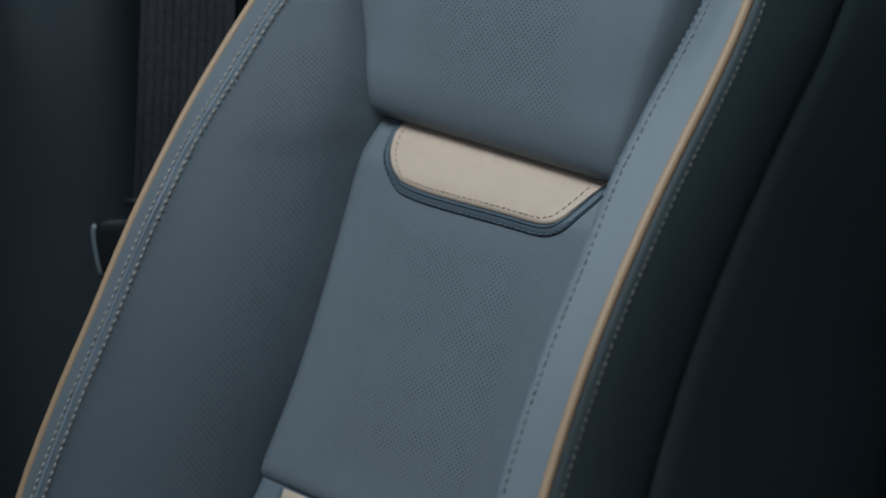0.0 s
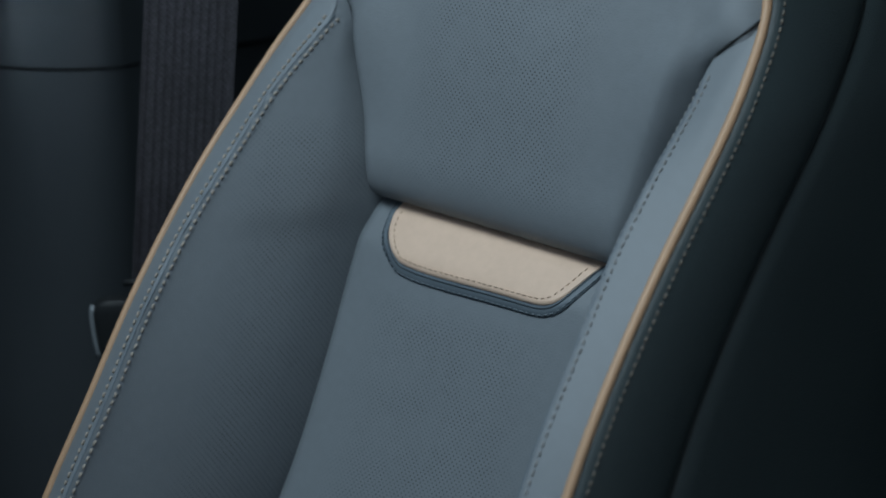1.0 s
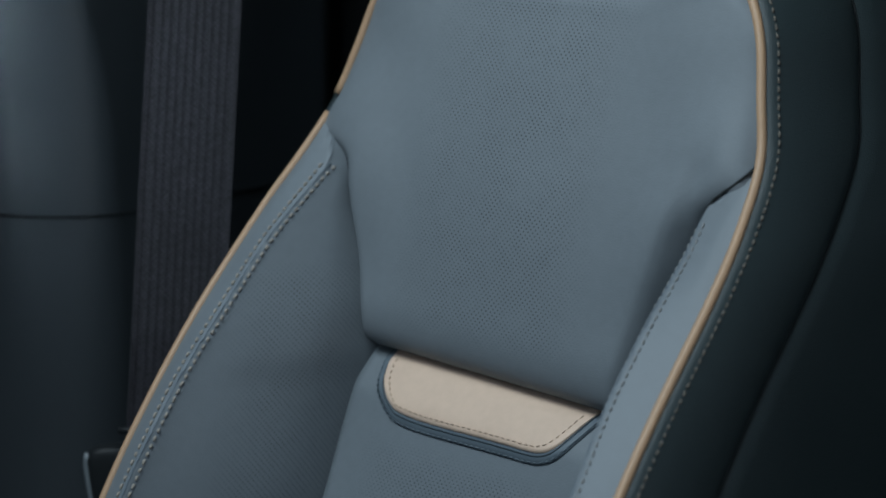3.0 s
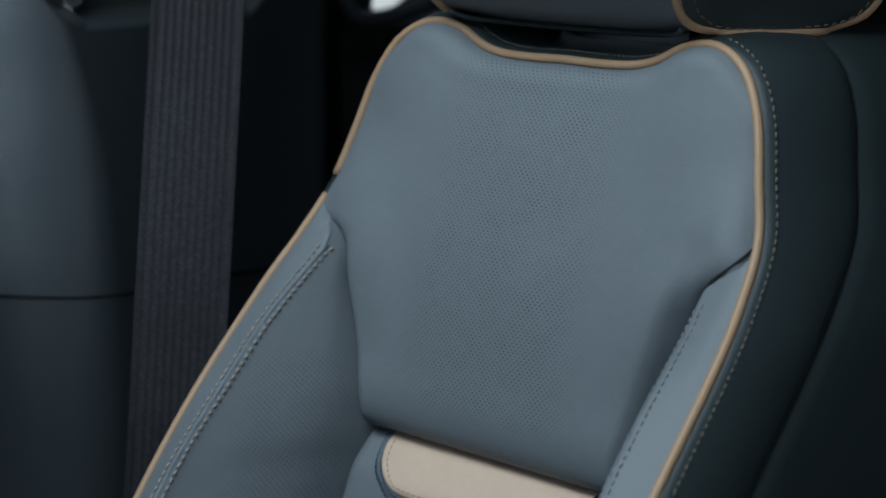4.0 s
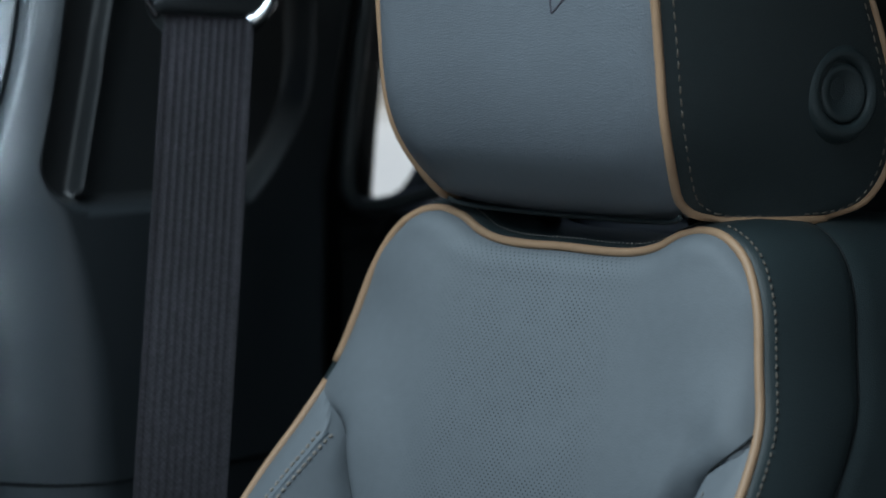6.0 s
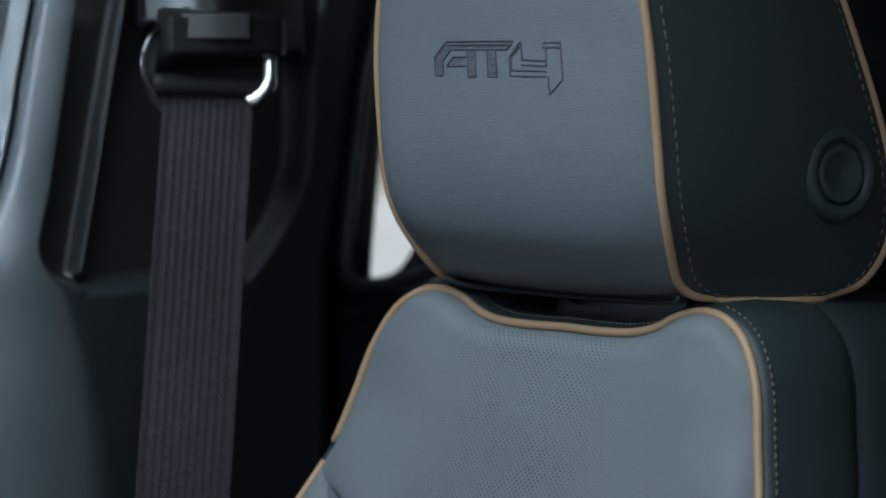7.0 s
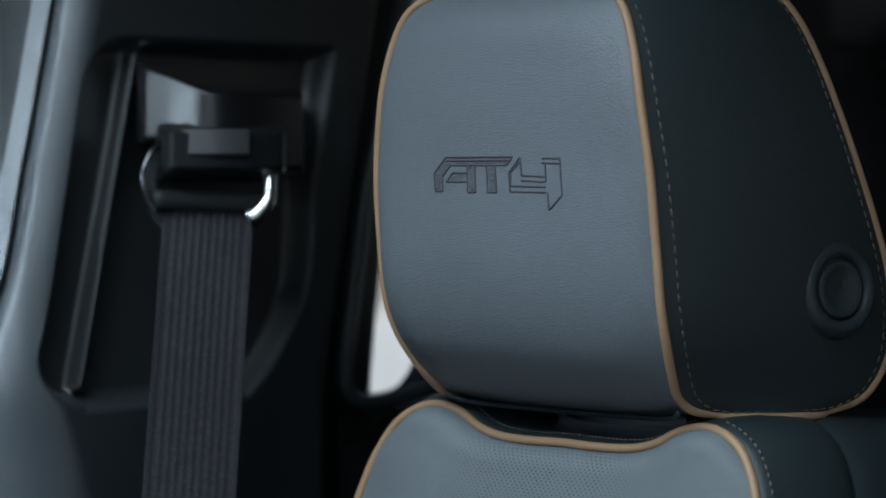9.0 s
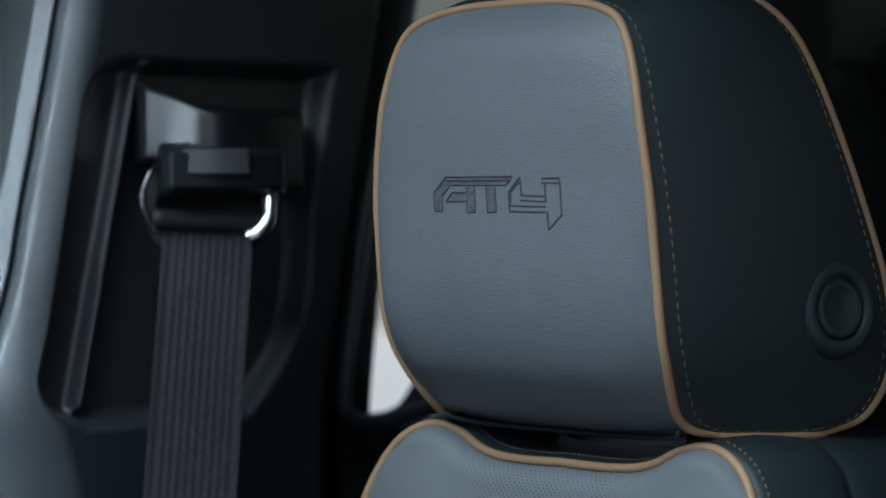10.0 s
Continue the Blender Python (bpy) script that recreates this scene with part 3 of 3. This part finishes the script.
for flip in (False, True):
    line = [band_at(118 - k if flip else k, a) for k, a in track]
    outs = [Vector((p.x, -0.02, 0.4 * (p.z - SEAT_Z))) for p in line]
    part("stitching", stitch_row(line, outs, 0.0064, 0.0042, 0.00055), M_THREAD_SIDE, band, "tan thread stitching", kind="stuff")
core = bmesh.new()
for q in list(f_full[::4]) + list(bottom[::4]):
    core.verts.new(P(q[0] * 0.95, q[1] - 0.03, -0.01 + (q[2] + 0.01) * 0.985))
for q in r_full[::4]:
    core.verts.new(P(q[0] * 0.80, q[1] - 0.010, -0.01 + (q[2] + 0.01) * 0.90))
bmesh.ops.convex_hull(core, input=core.verts)
part("rear_shell", core, M_DARK, rest, smooth=False)
for sign in (-1, 1):
    part("post", tube([P(sign * 0.055, -0.105, -0.20), P(sign * 0.055, -0.10, -0.12)], 0.006, 12), M_GLOSS, rest, "black post")

part("lower_welt", tube([P(q[0], q[1] + 0.0005, q[2] - 0.0008) for q in bottom[3:-3]], 0.0015, 8), M_DARK, rest, "black leather welt under the pad")

# release button on the inboard side
bc, bn = P(0.1292, -0.1300, -0.063), Vector((1.0, -0.21, 0.05)).normalized()
be = Vector((0, 0, 1)).cross(bn).normalized()
bf = bn.cross(be)


def turned(profile, n=48):
    return sheet([[bc + bn * h + r * (math.cos(a) * be + math.sin(a) * bf) for a in np.linspace(0, 2 * math.pi, n, endpoint=False)] for r, h in profile], closed=True)


button = part("release_button", turned([(0.0275, -0.004), (0.0262, -0.0002), (0.0245, 0.0022), (0.0215, 0.0032), (0.0185, 0.0024), (0.0172, 0.0006), (0.0166, -0.0012)]), M_DARK, rest, "round black release button")
part("button_cap", turned([(0.0163, -0.0012), (0.0158, 0.0012), (0.0142, 0.0020), (0.011, 0.0008), (0.007, -0.0008), (0.003, -0.0014), (0.0002, -0.0015)]), M_DARK, button)

# angular embroidered emblem on the front pad
EMBLEM = [
    [(-.0424, -.0102), (-.0433, -.0004), (-.0338, .0082), (.0161, .0084), (.0117, .0038), (-.03, .0039), (-.0364, -.0022), (-.0364, -.0102), (-.0424, -.0102)],
    [(-.0334, -.005), (-.0283, -.0001), (-.0181, -.0001)], [(-.0334, -.005), (-.0181, -.005)],
    [(-.0173, .0036), (-.0169, -.0107), (-.011, -.0107), (-.0114, .0036)], [(-.0027, .0035), (-.0019, -.0107), (.0047, -.0107), (.0035, .0035)],
    [(-.0334, .0064), (.0150, .0064)],
    [(.0214, .0082), (.0133, -.0001), (.0141, -.0102), (.0386, -.0105)], [(.0386, -.0076), (.0145, -.0072), (.0150, .0002), (.0214, .0060)],
    [(.0214, .0082), (.0222, -.0016), (.0386, -.0022)], [(.0218, -.0043), (.0386, -.0049), (.0382, .0049)],
    [(.0362, .0073), (.0477, .0075), (.0492, -.012), (.0406, -.0197), (.0398, -.0105)], [(.0362, .0049), (.0473, .0048)], [(.0425, -.0185), (.0478, -.0128)],
]
emblem = bmesh.new()
rnd = random.Random(3)


def add_tube(bm, pts, r, n):
    t = tube(pts, r, n)
    me = bpy.data.meshes.new("stroke")
    t.to_mesh(me)
    t.free()
    bm.from_mesh(me)
    bpy.data.meshes.remove(me)


for stroke in EMBLEM:
    for (u0, w0), (u1, w1) in zip(stroke, stroke[1:]):
        n = max(int(math.hypot(u1 - u0, w1 - w0) / 0.0009), 1)
        pts = []
        for k in range(n + 1):
            u, w = u0 + (u1 - u0) * k / n, w0 + (w1 - w0) * k / n
            pts.append(P(u + 0.00012 * rnd.uniform(-1, 1), face_v(u, w) - 0.0001 + 0.00022 * rnd.random(), w + 0.00012 * rnd.uniform(-1, 1)))
        add_tube(emblem, pts, 0.00055, 6)
part("emblem_embroidery", emblem, M_THREAD_DARK, rest, "dark thread outline of an angular emblem", kind="stuff")

# satin stitching that fills the two first letters
FILLS = [EMBLEM[0][:-1], EMBLEM[3], EMBLEM[4], [(-.0334, -.005), (-.0283, -.0001), (-.0181, -.0001), (-.0181, -.005)]]


def inside_shape(shape, u, w):
    hit = False
    for (u0, w0), (u1, w1) in zip(shape, shape[1:] + shape[:1]):
        if (w0 > w) != (w1 > w) and u < u0 + (u1 - u0) * (w - w0) / (w1 - w0):
            hit = not hit
    return hit


fill = bmesh.new()
for shape in FILLS:
    us, ws = [q[0] for q in shape], [q[1] for q in shape]
    w = min(ws) + 0.0004
    while w < max(ws):
        u = min(us) + 0.0004 * rnd.random()
        while u < max(us):
            a, b = (u, w), (u + 0.0011, w + 0.0007 + 0.0003 * rnd.random())
            if inside_shape(shape, *a) and inside_shape(shape, *b) and rnd.random() < 0.8:
                add_tube(fill, [P(x, face_v(x, z) - 0.00008 + 0.00012 * rnd.random(), z) for x, z in (a, b)], 0.00026, 4)
            u += 0.0013
        w += 0.00085
part("emblem_fill", fill, M_THREAD_FILL, rest, "grey-purple satin stitching inside the emblem", kind="stuff")

# ---- the cabin ----
FLOOR, ROOF = -SEAT_Z, 0.30
fixed("floor", box(P(-0.50, 1.55, FLOOR - 0.05), P(1.34, -1.35, FLOOR)), M_CARPET, "black carpeted cabin floor", "floor")
# headliner is out of view; its front edge sets how much overhead light passes
fixed("ceiling", box(P(-0.50, 0.20, ROOF), P(1.34, -1.35, ROOF + 0.04)), M_CLOTH, "unseen dark cloth headliner, cut short to shape the light", "ceiling")
fixed("wall_rear", box(P(-0.50, -1.35, FLOOR), P(1.34, -1.40, -0.10)), M_PLASTIC, "black trim panel behind the rear seats", "trim panel")
fixed("wall_rear_header", box(P(-0.50, -1.35, 0.24), P(1.34, -1.40, ROOF)), M_PLASTIC, "black trim above the rear window", "trim panel")
fixed("dashboard", box(P(-0.45, 1.55, FLOOR), P(1.30, 1.15, -0.22), 0.05, 4), M_PLASTIC, "black soft dashboard", "dashboard", True)
for name, u0, u1, v1 in (("wall_outboard", -0.54, -0.47, 1.55), ("wall_driver", 1.26, 1.34, 0.0)):
    fixed(name, box(P(u0, v1, FLOOR), P(u1, -1.35, -0.21)), M_PLASTIC, "black lower door trim", "door trim")
    fixed(name + "_header", box(P(u0, 0.75, 0.235), P(u1, -1.35, ROOF)), M_CLOTH, "dark trim above the side windows", "trim")
fixed("pillar_driver", box(P(1.26, 0.0, -0.21), P(1.34, -0.22, 0.235)), M_PLASTIC, "black pillar trim", "pillar")
fixed("pillar_front", box(P(-0.50, 1.02, -0.21), P(-0.42, 0.93, 0.24)), M_PLASTIC, "black pillar trim", "pillar")
fixed("pillar_back", box(P(-0.50, -0.82, -0.21), P(-0.41, -1.35, 0.116), 0.004, 2), M_PLASTIC, "black pillar trim", "pillar")
fixed("pillar_back_upper", box(P(-0.50, -0.82, 0.119), P(-0.407, -1.35, 0.24), 0.004, 2), M_CLOTH, "dark cloth upper pillar trim", "pillar")
rear_glass = fixed("rear_window", box(P(-0.50, -1.372, -0.10), P(1.34, -1.376, 0.24)), M_GLASS, "clear rear cab window", "window")
rear_glass.visible_shadow = False
fixed("distant_wall", box((-24, 2, -0.5), (-20, 30, 1.7)), M_STONE, "low beige wall far outside", "garden wall")
fixed("ground", box((-400, -400, -0.55), (400, 400, -0.5)), M_GROUND, "pale ground outside the car", "ground")

# outboard wall beside the rear window, between pillar trim and glass: leaning edge
PILLAR_U = -0.335


def pocket(v, w):
    """1 inside the belt adjuster's recess in the pillar trim, 0 outside, soft at its edge."""
    left = 0.0150 + (0.067 - w) * 0.190
    right = smooth_at(w, [-0.16, -0.132, -0.099, 0.0, 0.082, 0.12], [-0.10, -0.132, -0.158, -0.176, -0.195, -0.203])
    d = min(left - v, v - right, 0.083 - w, w + 0.146)
    # round the lower front and upper front corners
    for cv, cw in ((left - 0.035, -0.108), (left - 0.028, 0.055)):
        rad = 0.035 if cw < 0 else 0.028
        if v > cv and (w < cw if cw < 0 else w > cw):
            d = min(d, rad - math.hypot(v - cv, w - cw))
    return d


def seal_v(w):
    """Where the front door's seal begins on the trim."""
    return 0.0435 + (0.067 - w) * 0.212


def rear_end(w):
    """Where the trim ends beside the rear door, which leans back towards the top."""
    return -0.190 - 0.20 * max(w + 0.14, 0.0)


def pillar_u(v, w):
    u = PILLAR_U
    low = sstep(0.06, 0.25, -w)
    left = smooth_at(w, [-0.75, -0.32, -0.24, -0.18, -0.13, -0.08, 0.0, 0.24], [-0.002, -0.002, 0.004, 0.020, 0.037, 0.0405, 0.0262, -0.0247])
    x = v - left
    if x > 0:
        c = 35.0 - 20.0 * low
        u -= c * min(x, 0.030 + 0.02 * low) ** 2 + 2.0 * max(x - 0.030 - 0.02 * low, 0.0)
        u -= 0.012 * math.exp(-(((v - 0.0345 - (0.067 - w) * 0.212) / 0.0016) ** 2)) * sstep(-0.20, -0.10, w)
    end = rear_end(w) + 0.010
    if v < end:
        u -= 2.2 * (end - v) ** 1.3
    d = pocket(v, w)
    u -= 0.020 * sstep(-0.004, 0.007, d)
    if d > 0:
        c = -0.0295 + (0.076 - w) * 0.221
        x = c - v
        u += (0.0095 * math.exp(-((x / 0.0034) ** 2)) + 0.0035 * sstep(-0.003, 0.003, x) * (1 - sstep(0.0, 0.030, x))) * sstep(-0.142, -0.134, w)
    if w < -0.322:
        u -= 0.0012
    return u


trim = thing("pillar_trim", "black moulded pillar trim with a belt height adjuster recess", "pillar trim", P(PILLAR_U, -0.05, -0.75), kind="structure")
vs = np.concatenate([np.linspace(0.15, 0.10, 40, endpoint=False), np.linspace(0.10, 0.0, 130), np.linspace(-0.001, -0.20, 110), np.linspace(-0.2015, -0.212, 8)])
for name, w0, w1, n in (("upper_cover", -0.3212, 0.24, 260), ("lower_cover", -0.75, -0.3232, 120)):
    rows = []
    for w in np.linspace(w0, w1, n):
        b = seal_v(w)
        across = [b + v - 0.10 if v > 0.10 else v * b / 0.10 if v > 0 else v if v > -0.15 else -0.15 + (v + 0.15) * (rear_end(w) + 0.15) / -0.062 for v in vs]
        rows.append([P(pillar_u(v, w), v, w) for v in across])
    cover, recess = sheet(rows), None
    inside = [f for f in cover.faces if pocket(-f.calc_center_median().y, f.calc_center_median().z - SEAT_Z) > 0.002]
    if inside:
        recess = cover.copy()
        bmesh.ops.delete(cover, geom=inside, context="FACES")
        bmesh.ops.delete(recess, geom=[f for f in recess.faces if pocket(-f.calc_center_median().y, f.calc_center_median().z - SEAT_Z) <= 0.002], context="FACES")
        part("adjuster_recess", recess, M_RECESS, trim, "smooth black belt adjuster recess with a raised rail")
    outer = [f for f in cover.faces if -f.calc_center_median().y > seal_v(f.calc_center_median().z - SEAT_Z)]
    seal = cover.copy()
    bmesh.ops.delete(cover, geom=outer, context="FACES")
    bmesh.ops.delete(seal, geom=[f for f in seal.faces if -f.calc_center_median().y <= seal_v(f.calc_center_median().z - SEAT_Z)], context="FACES")
    if seal.faces:
        part("door_seal", seal, M_RUBBER, trim, "black rubber seal along the pillar")
    part(name, cover, M_PILLAR, trim)
part("front_strip", box(P(-0.42, 0.19, -0.75), P(-0.385, 0.125, 0.24), 0.01, 3), M_RUBBER, trim)
part("adjuster_rail", box(P(-0.40, -0.02, -0.75), P(-0.375, -0.236, 0.24)), M_RUBBER, trim)

# rear door beside the pillar: frame with a leaning, rounded opening
door = thing("rear_door_frame", "black rear door frame round a side window", "door frame", P(-0.40, -0.5, -0.9), kind="structure")
opening = curve_through([(-0.352, 0.141), (-0.331, 0.04), (-0.3145, -0.06), (-0.303, -0.155), (-0.3035, -0.1615), (-0.309, -0.1638), (-0.3294, -0.1625), (-0.3414, -0.1582), (-0.3516, -0.1482), (-0.360, -0.138), (-0.376, -0.131), (-0.45, -0.128), (-0.60, -0.128), (-0.74, -0.125), (-0.76, -0.10), (-0.77, 0.1), (-0.74, 0.19), (-0.5, 0.205), (-0.37, 0.20), (-0.352, 0.141)], 160)[:-1]
rows = []
for grow, u in ((0.11, -0.400), (0.09, -0.385), (0.078, -0.378), (0.05, -0.386), (0.03, -0.395), (0.012, -0.402), (0.0, -0.410), (0.0, -0.418)):
    cv, cw = -0.55, 0.02
    rows.append([P(u, v + grow * (1 if v > cv else -1) * min(abs(v - cv) / 0.25, 1), w + grow * (1 if w > cw else -1) * min(abs(w - cw) / 0.12, 1) * 0.35) for v, w in opening])
part("door_frame", sheet(rows, closed=True), M_RUBBER, door)
# the strip follows the highlight along the door frame's edge
weather = curve_through([(-0.282, 0.14), (-0.2537, 0.0364), (-0.2380, -0.0233), (-0.2269, -0.0865), (-0.2200, -0.135), (-0.2215, -0.1510), (-0.2290, -0.1590), (-0.2434, -0.1617), (-0.2716, -0.1599), (-0.33, -0.150)], 60)
part("weather_strip", tube([P(-0.350, v, w) for v, w in weather], 0.0058, 12), M_SEAL_LIT, door, "rubber weather strip, paler for the frame's edge highlight")
part("door_skin", box(P(-0.46, -0.20, -0.9), P(-0.383, -1.02, -0.174), 0.006, 2), M_RUBBER, door)
pane = part("window_pane", sheet([[P(-0.4165, v, w) for v in (-0.25, -1.0)] for w in (-0.19, 0.23)]), M_GLASS, door, "clear side glass", smooth=False)
pane.visible_shadow = False

# ---- seat belt ----
def belt_centre(w):
    """Middle of the webbing at a height."""
    x = -0.0255 - w
    u = -0.272 + 0.032 * min(x / 0.27, 1.3)
    return u, -0.0265 + 0.10 * x + (u + 0.27) * 0.82


def belt_across(w):
    """Direction across the webbing, which turns a little on its way down."""
    a = radians(63 - 14 * min(max(-w / 0.3, 0), 1))
    return math.cos(a), -math.sin(a)


belt = thing("seat_belt", "charcoal ribbed seat belt webbing hanging from the pillar", "seat belt", P(-0.29, -0.05, -0.03))
rows, uvs = [], []
for w in np.linspace(-0.95, -0.018, 200):
    cu, cv = belt_centre(w)
    E_U, E_V = belt_across(w)
    row, uv = [], []
    for k in range(91):
        s = k / 90 * 2 - 1
        rib = 0.00034 * max(math.cos(s * math.pi * 11), -0.5) if abs(s) < 0.80 else (0.0005 if abs(s) > 0.9 else -0.0002)
        x = s * 0.0277
        sag = 0.0012 * math.sin(w * 26 + s)
        row.append(P(cu + E_U * x + 0.8 * (rib + sag), cv + E_V * x + 0.6 * (rib + sag), w))
        uv.append((x, w))
    rows.append(row), uvs.append(uv)
part("webbing", sheet(rows, uvs), M_WEB, belt, "charcoal ribbed webbing")
for side in (-1, 1):
    edge = []
    for w in np.linspace(-0.95, -0.018, 120):
        cu, cv = belt_centre(w)
        a, b = belt_across(w)
        sag = 0.0012 * math.sin(w * 26 + side)
        edge.append(P(cu + a * side * 0.0277 + 0.8 * sag, cv + b * side * 0.0277 + 0.6 * sag, w))
    part("selvedge", tube(edge, 0.0008, 6), M_WEB, belt, "woven edge")
# guide loop at the top
gu, gv = belt_centre(-0.0255)
E_U, E_V = belt_across(-0.0255)


def on_belt(x, off, w):
    return P(gu + E_U * x + 0.8 * off, gv + E_V * x + 0.6 * off, w)


guide = thing("belt_guide", "chrome belt guide loop with a black cover on the pillar", "belt guide", P(-0.31, -0.05, -0.02))
loop_pts = curve_through([on_belt(-0.0330, 0.002, -0.0255), on_belt(-0.0390, 0.002, -0.0154), on_belt(-0.0415, 0.002, -0.0032), on_belt(-0.0400, 0.001, 0.0045), on_belt(-0.0355, -0.001, 0.0135), on_belt(-0.029, -0.006, 0.020)], 24)
# outboard half of the same loop, its shade put into a darker metal
part("loop", tube(loop_pts, 0.0019, 12), M_LOOP_SHADED, guide, "outboard half of the loop, darkened for shade")
loop_pts = curve_through([on_belt(0.024, 0.003, -0.0275), on_belt(0.031, 0.004, -0.0245), on_belt(0.0375, 0.004, -0.0165), on_belt(0.0385, 0.002, -0.0075), on_belt(0.038, -0.002, 0.002), on_belt(0.034, -0.008, 0.008)], 24)
part("loop", tube(loop_pts, 0.0047, 16), M_CHROME, guide, "chrome loop")
part("roller", tube([on_belt(x, 0.0, -0.018 - 0.05 * x) for x in np.linspace(-0.036, 0.038, 12)], 0.0065, 14), M_GLOSS, guide, "smooth black bar")
rows = []
for off, g2 in ((-0.006, 1.0), (-0.004, 0.94), (-0.004, 0.80)):
    rows.append([on_belt(0.001 + 0.043 * g2 * math.cos(a), off, -0.006 + 0.040 * g2 * math.sin(a)) for a in np.linspace(0, 2 * math.pi, 40, endpoint=False)])
back = sheet(rows, closed=True)
part("backing_plate", back, M_RUBBER, guide)


def hood_sheet(x0, x1, w0, w1, d0, d1, r, facet=0.0, crest=0.4, rise=0.0, bow=0.0, drop=0.0):
    """A moulded cover: facet turns its front end away, rise lifts that end's upper edge, drop lowers the other end's lower edge, bow rounds it across."""
    rows = []
    for t in np.linspace(0, 1, 30):
        row = []
        for s in np.linspace(0, 1, 60):
            low = w0 - drop * sstep(0.15, 0.35, s)
            x, w = x0 + (x1 - x0) * s, low + (w1 + rise * max(1 - s / crest, 0.0) - low) * t
            e = min(s, 1 - s) * (x1 - x0)
            f = min(t, 1 - t) * (w1 - w0)
            k = math.sqrt(max(1 - (1 - min(e / r, 1)) ** 2, 0)) * math.sqrt(max(1 - (1 - min(f / r, 1)) ** 2, 0))
            z = (crest - s) / 0.05
            turn = facet * 0.05 * (math.log1p(math.exp(min(z, 30.0)))) + bow * max(s - 0.3, 0.0) ** 2
            deep = max(0.03, (gu + E_U * x + 0.345) / 0.8)
            row.append(on_belt(x, -deep + (d0 + (d1 - d0) * t + deep - turn) * k, w))
        rows.append(row)
    return sheet(rows)


part("hood", hood_sheet(-0.043, 0.068, 0.0175, 0.0555, 0.012, 0.004, 0.004, 0.104, 0.40, 0.0165, 0.10, 0.020), M_HOOD, guide, "smooth black adjuster cover")
part("hood_base", hood_sheet(-0.020, 0.052, 0.012, 0.048, -0.016, -0.022, 0.012), M_RUBBER, guide)
part("lever", hood_sheet(-0.0335, 0.055, -0.006, 0.0335, 0.020, 0.017, 0.010, 0.0, 0.4, 0.0, 0.03), M_GLOSS, guide, "black adjuster lever")
# pad covers only the lit left part of the lever, in a paler colour
part("lever_pad", hood_sheet(-0.0200, 0.027, 0.0090, 0.0285, 0.0235, 0.0215, 0.0025, 0.012, 0.5, 0.0, 0.012), M_PAD_LIT, guide)

# tongue parked on the webbing
tongue = thing("belt_tongue", "grey seat belt tongue parked on the webbing", "belt tongue", P(-0.285, 0.0, -0.48))


def by_belt(x, off, w):
    cu, cv = belt_centre(w)
    a, b = belt_across(w)
    return P(cu + a * x + 0.8 * off, cv + b * x + 0.6 * off, w)


shape = curve_through([(-0.020, -0.443), (-0.044, -0.442), (-0.0515, -0.447), (-0.0500, -0.462), (-0.0455, -0.478), (-0.038, -0.483), (-0.018, -0.483)], 30)
part("tongue_body", sheet([[by_belt(x + g, o, w) for x, w in shape] + [by_belt(0.02, o, -0.474), by_belt(0.02, o, -0.437)] for g, o in ((0.004, 0.0), (0.0, 0.004), (0.0, 0.010), (0.004, 0.014), (0.03, 0.014))], closed=True), M_GLOSS, tongue)
part("tongue_edge", tube([by_belt(x, 0.008, w) for x, w in shape[10:21]], 0.0024, 8), M_GREY, tongue, "grey edge")

part("tongue_slot", tube([by_belt(x, 0.006, -0.4335 - 0.02 * x) for x in np.linspace(-0.034, 0.02, 8)], 0.0022, 8), M_GLOSS, tongue)

# ---- rear bench behind ----
bench = thing("rear_seat", "black leather rear seat back in deep shade", "rear seat", P(0.4, -1.0, FLOOR))
part("seat_back", box(P(-0.38, -1.18, FLOOR + 0.3), P(1.2, -0.98, 0.10), 0.04, 4), M_DARK, bench)
part("cushion", box(P(-0.38, -0.98, FLOOR), P(1.2, -0.55, FLOOR + 0.42), 0.05, 4), M_DARK, bench)
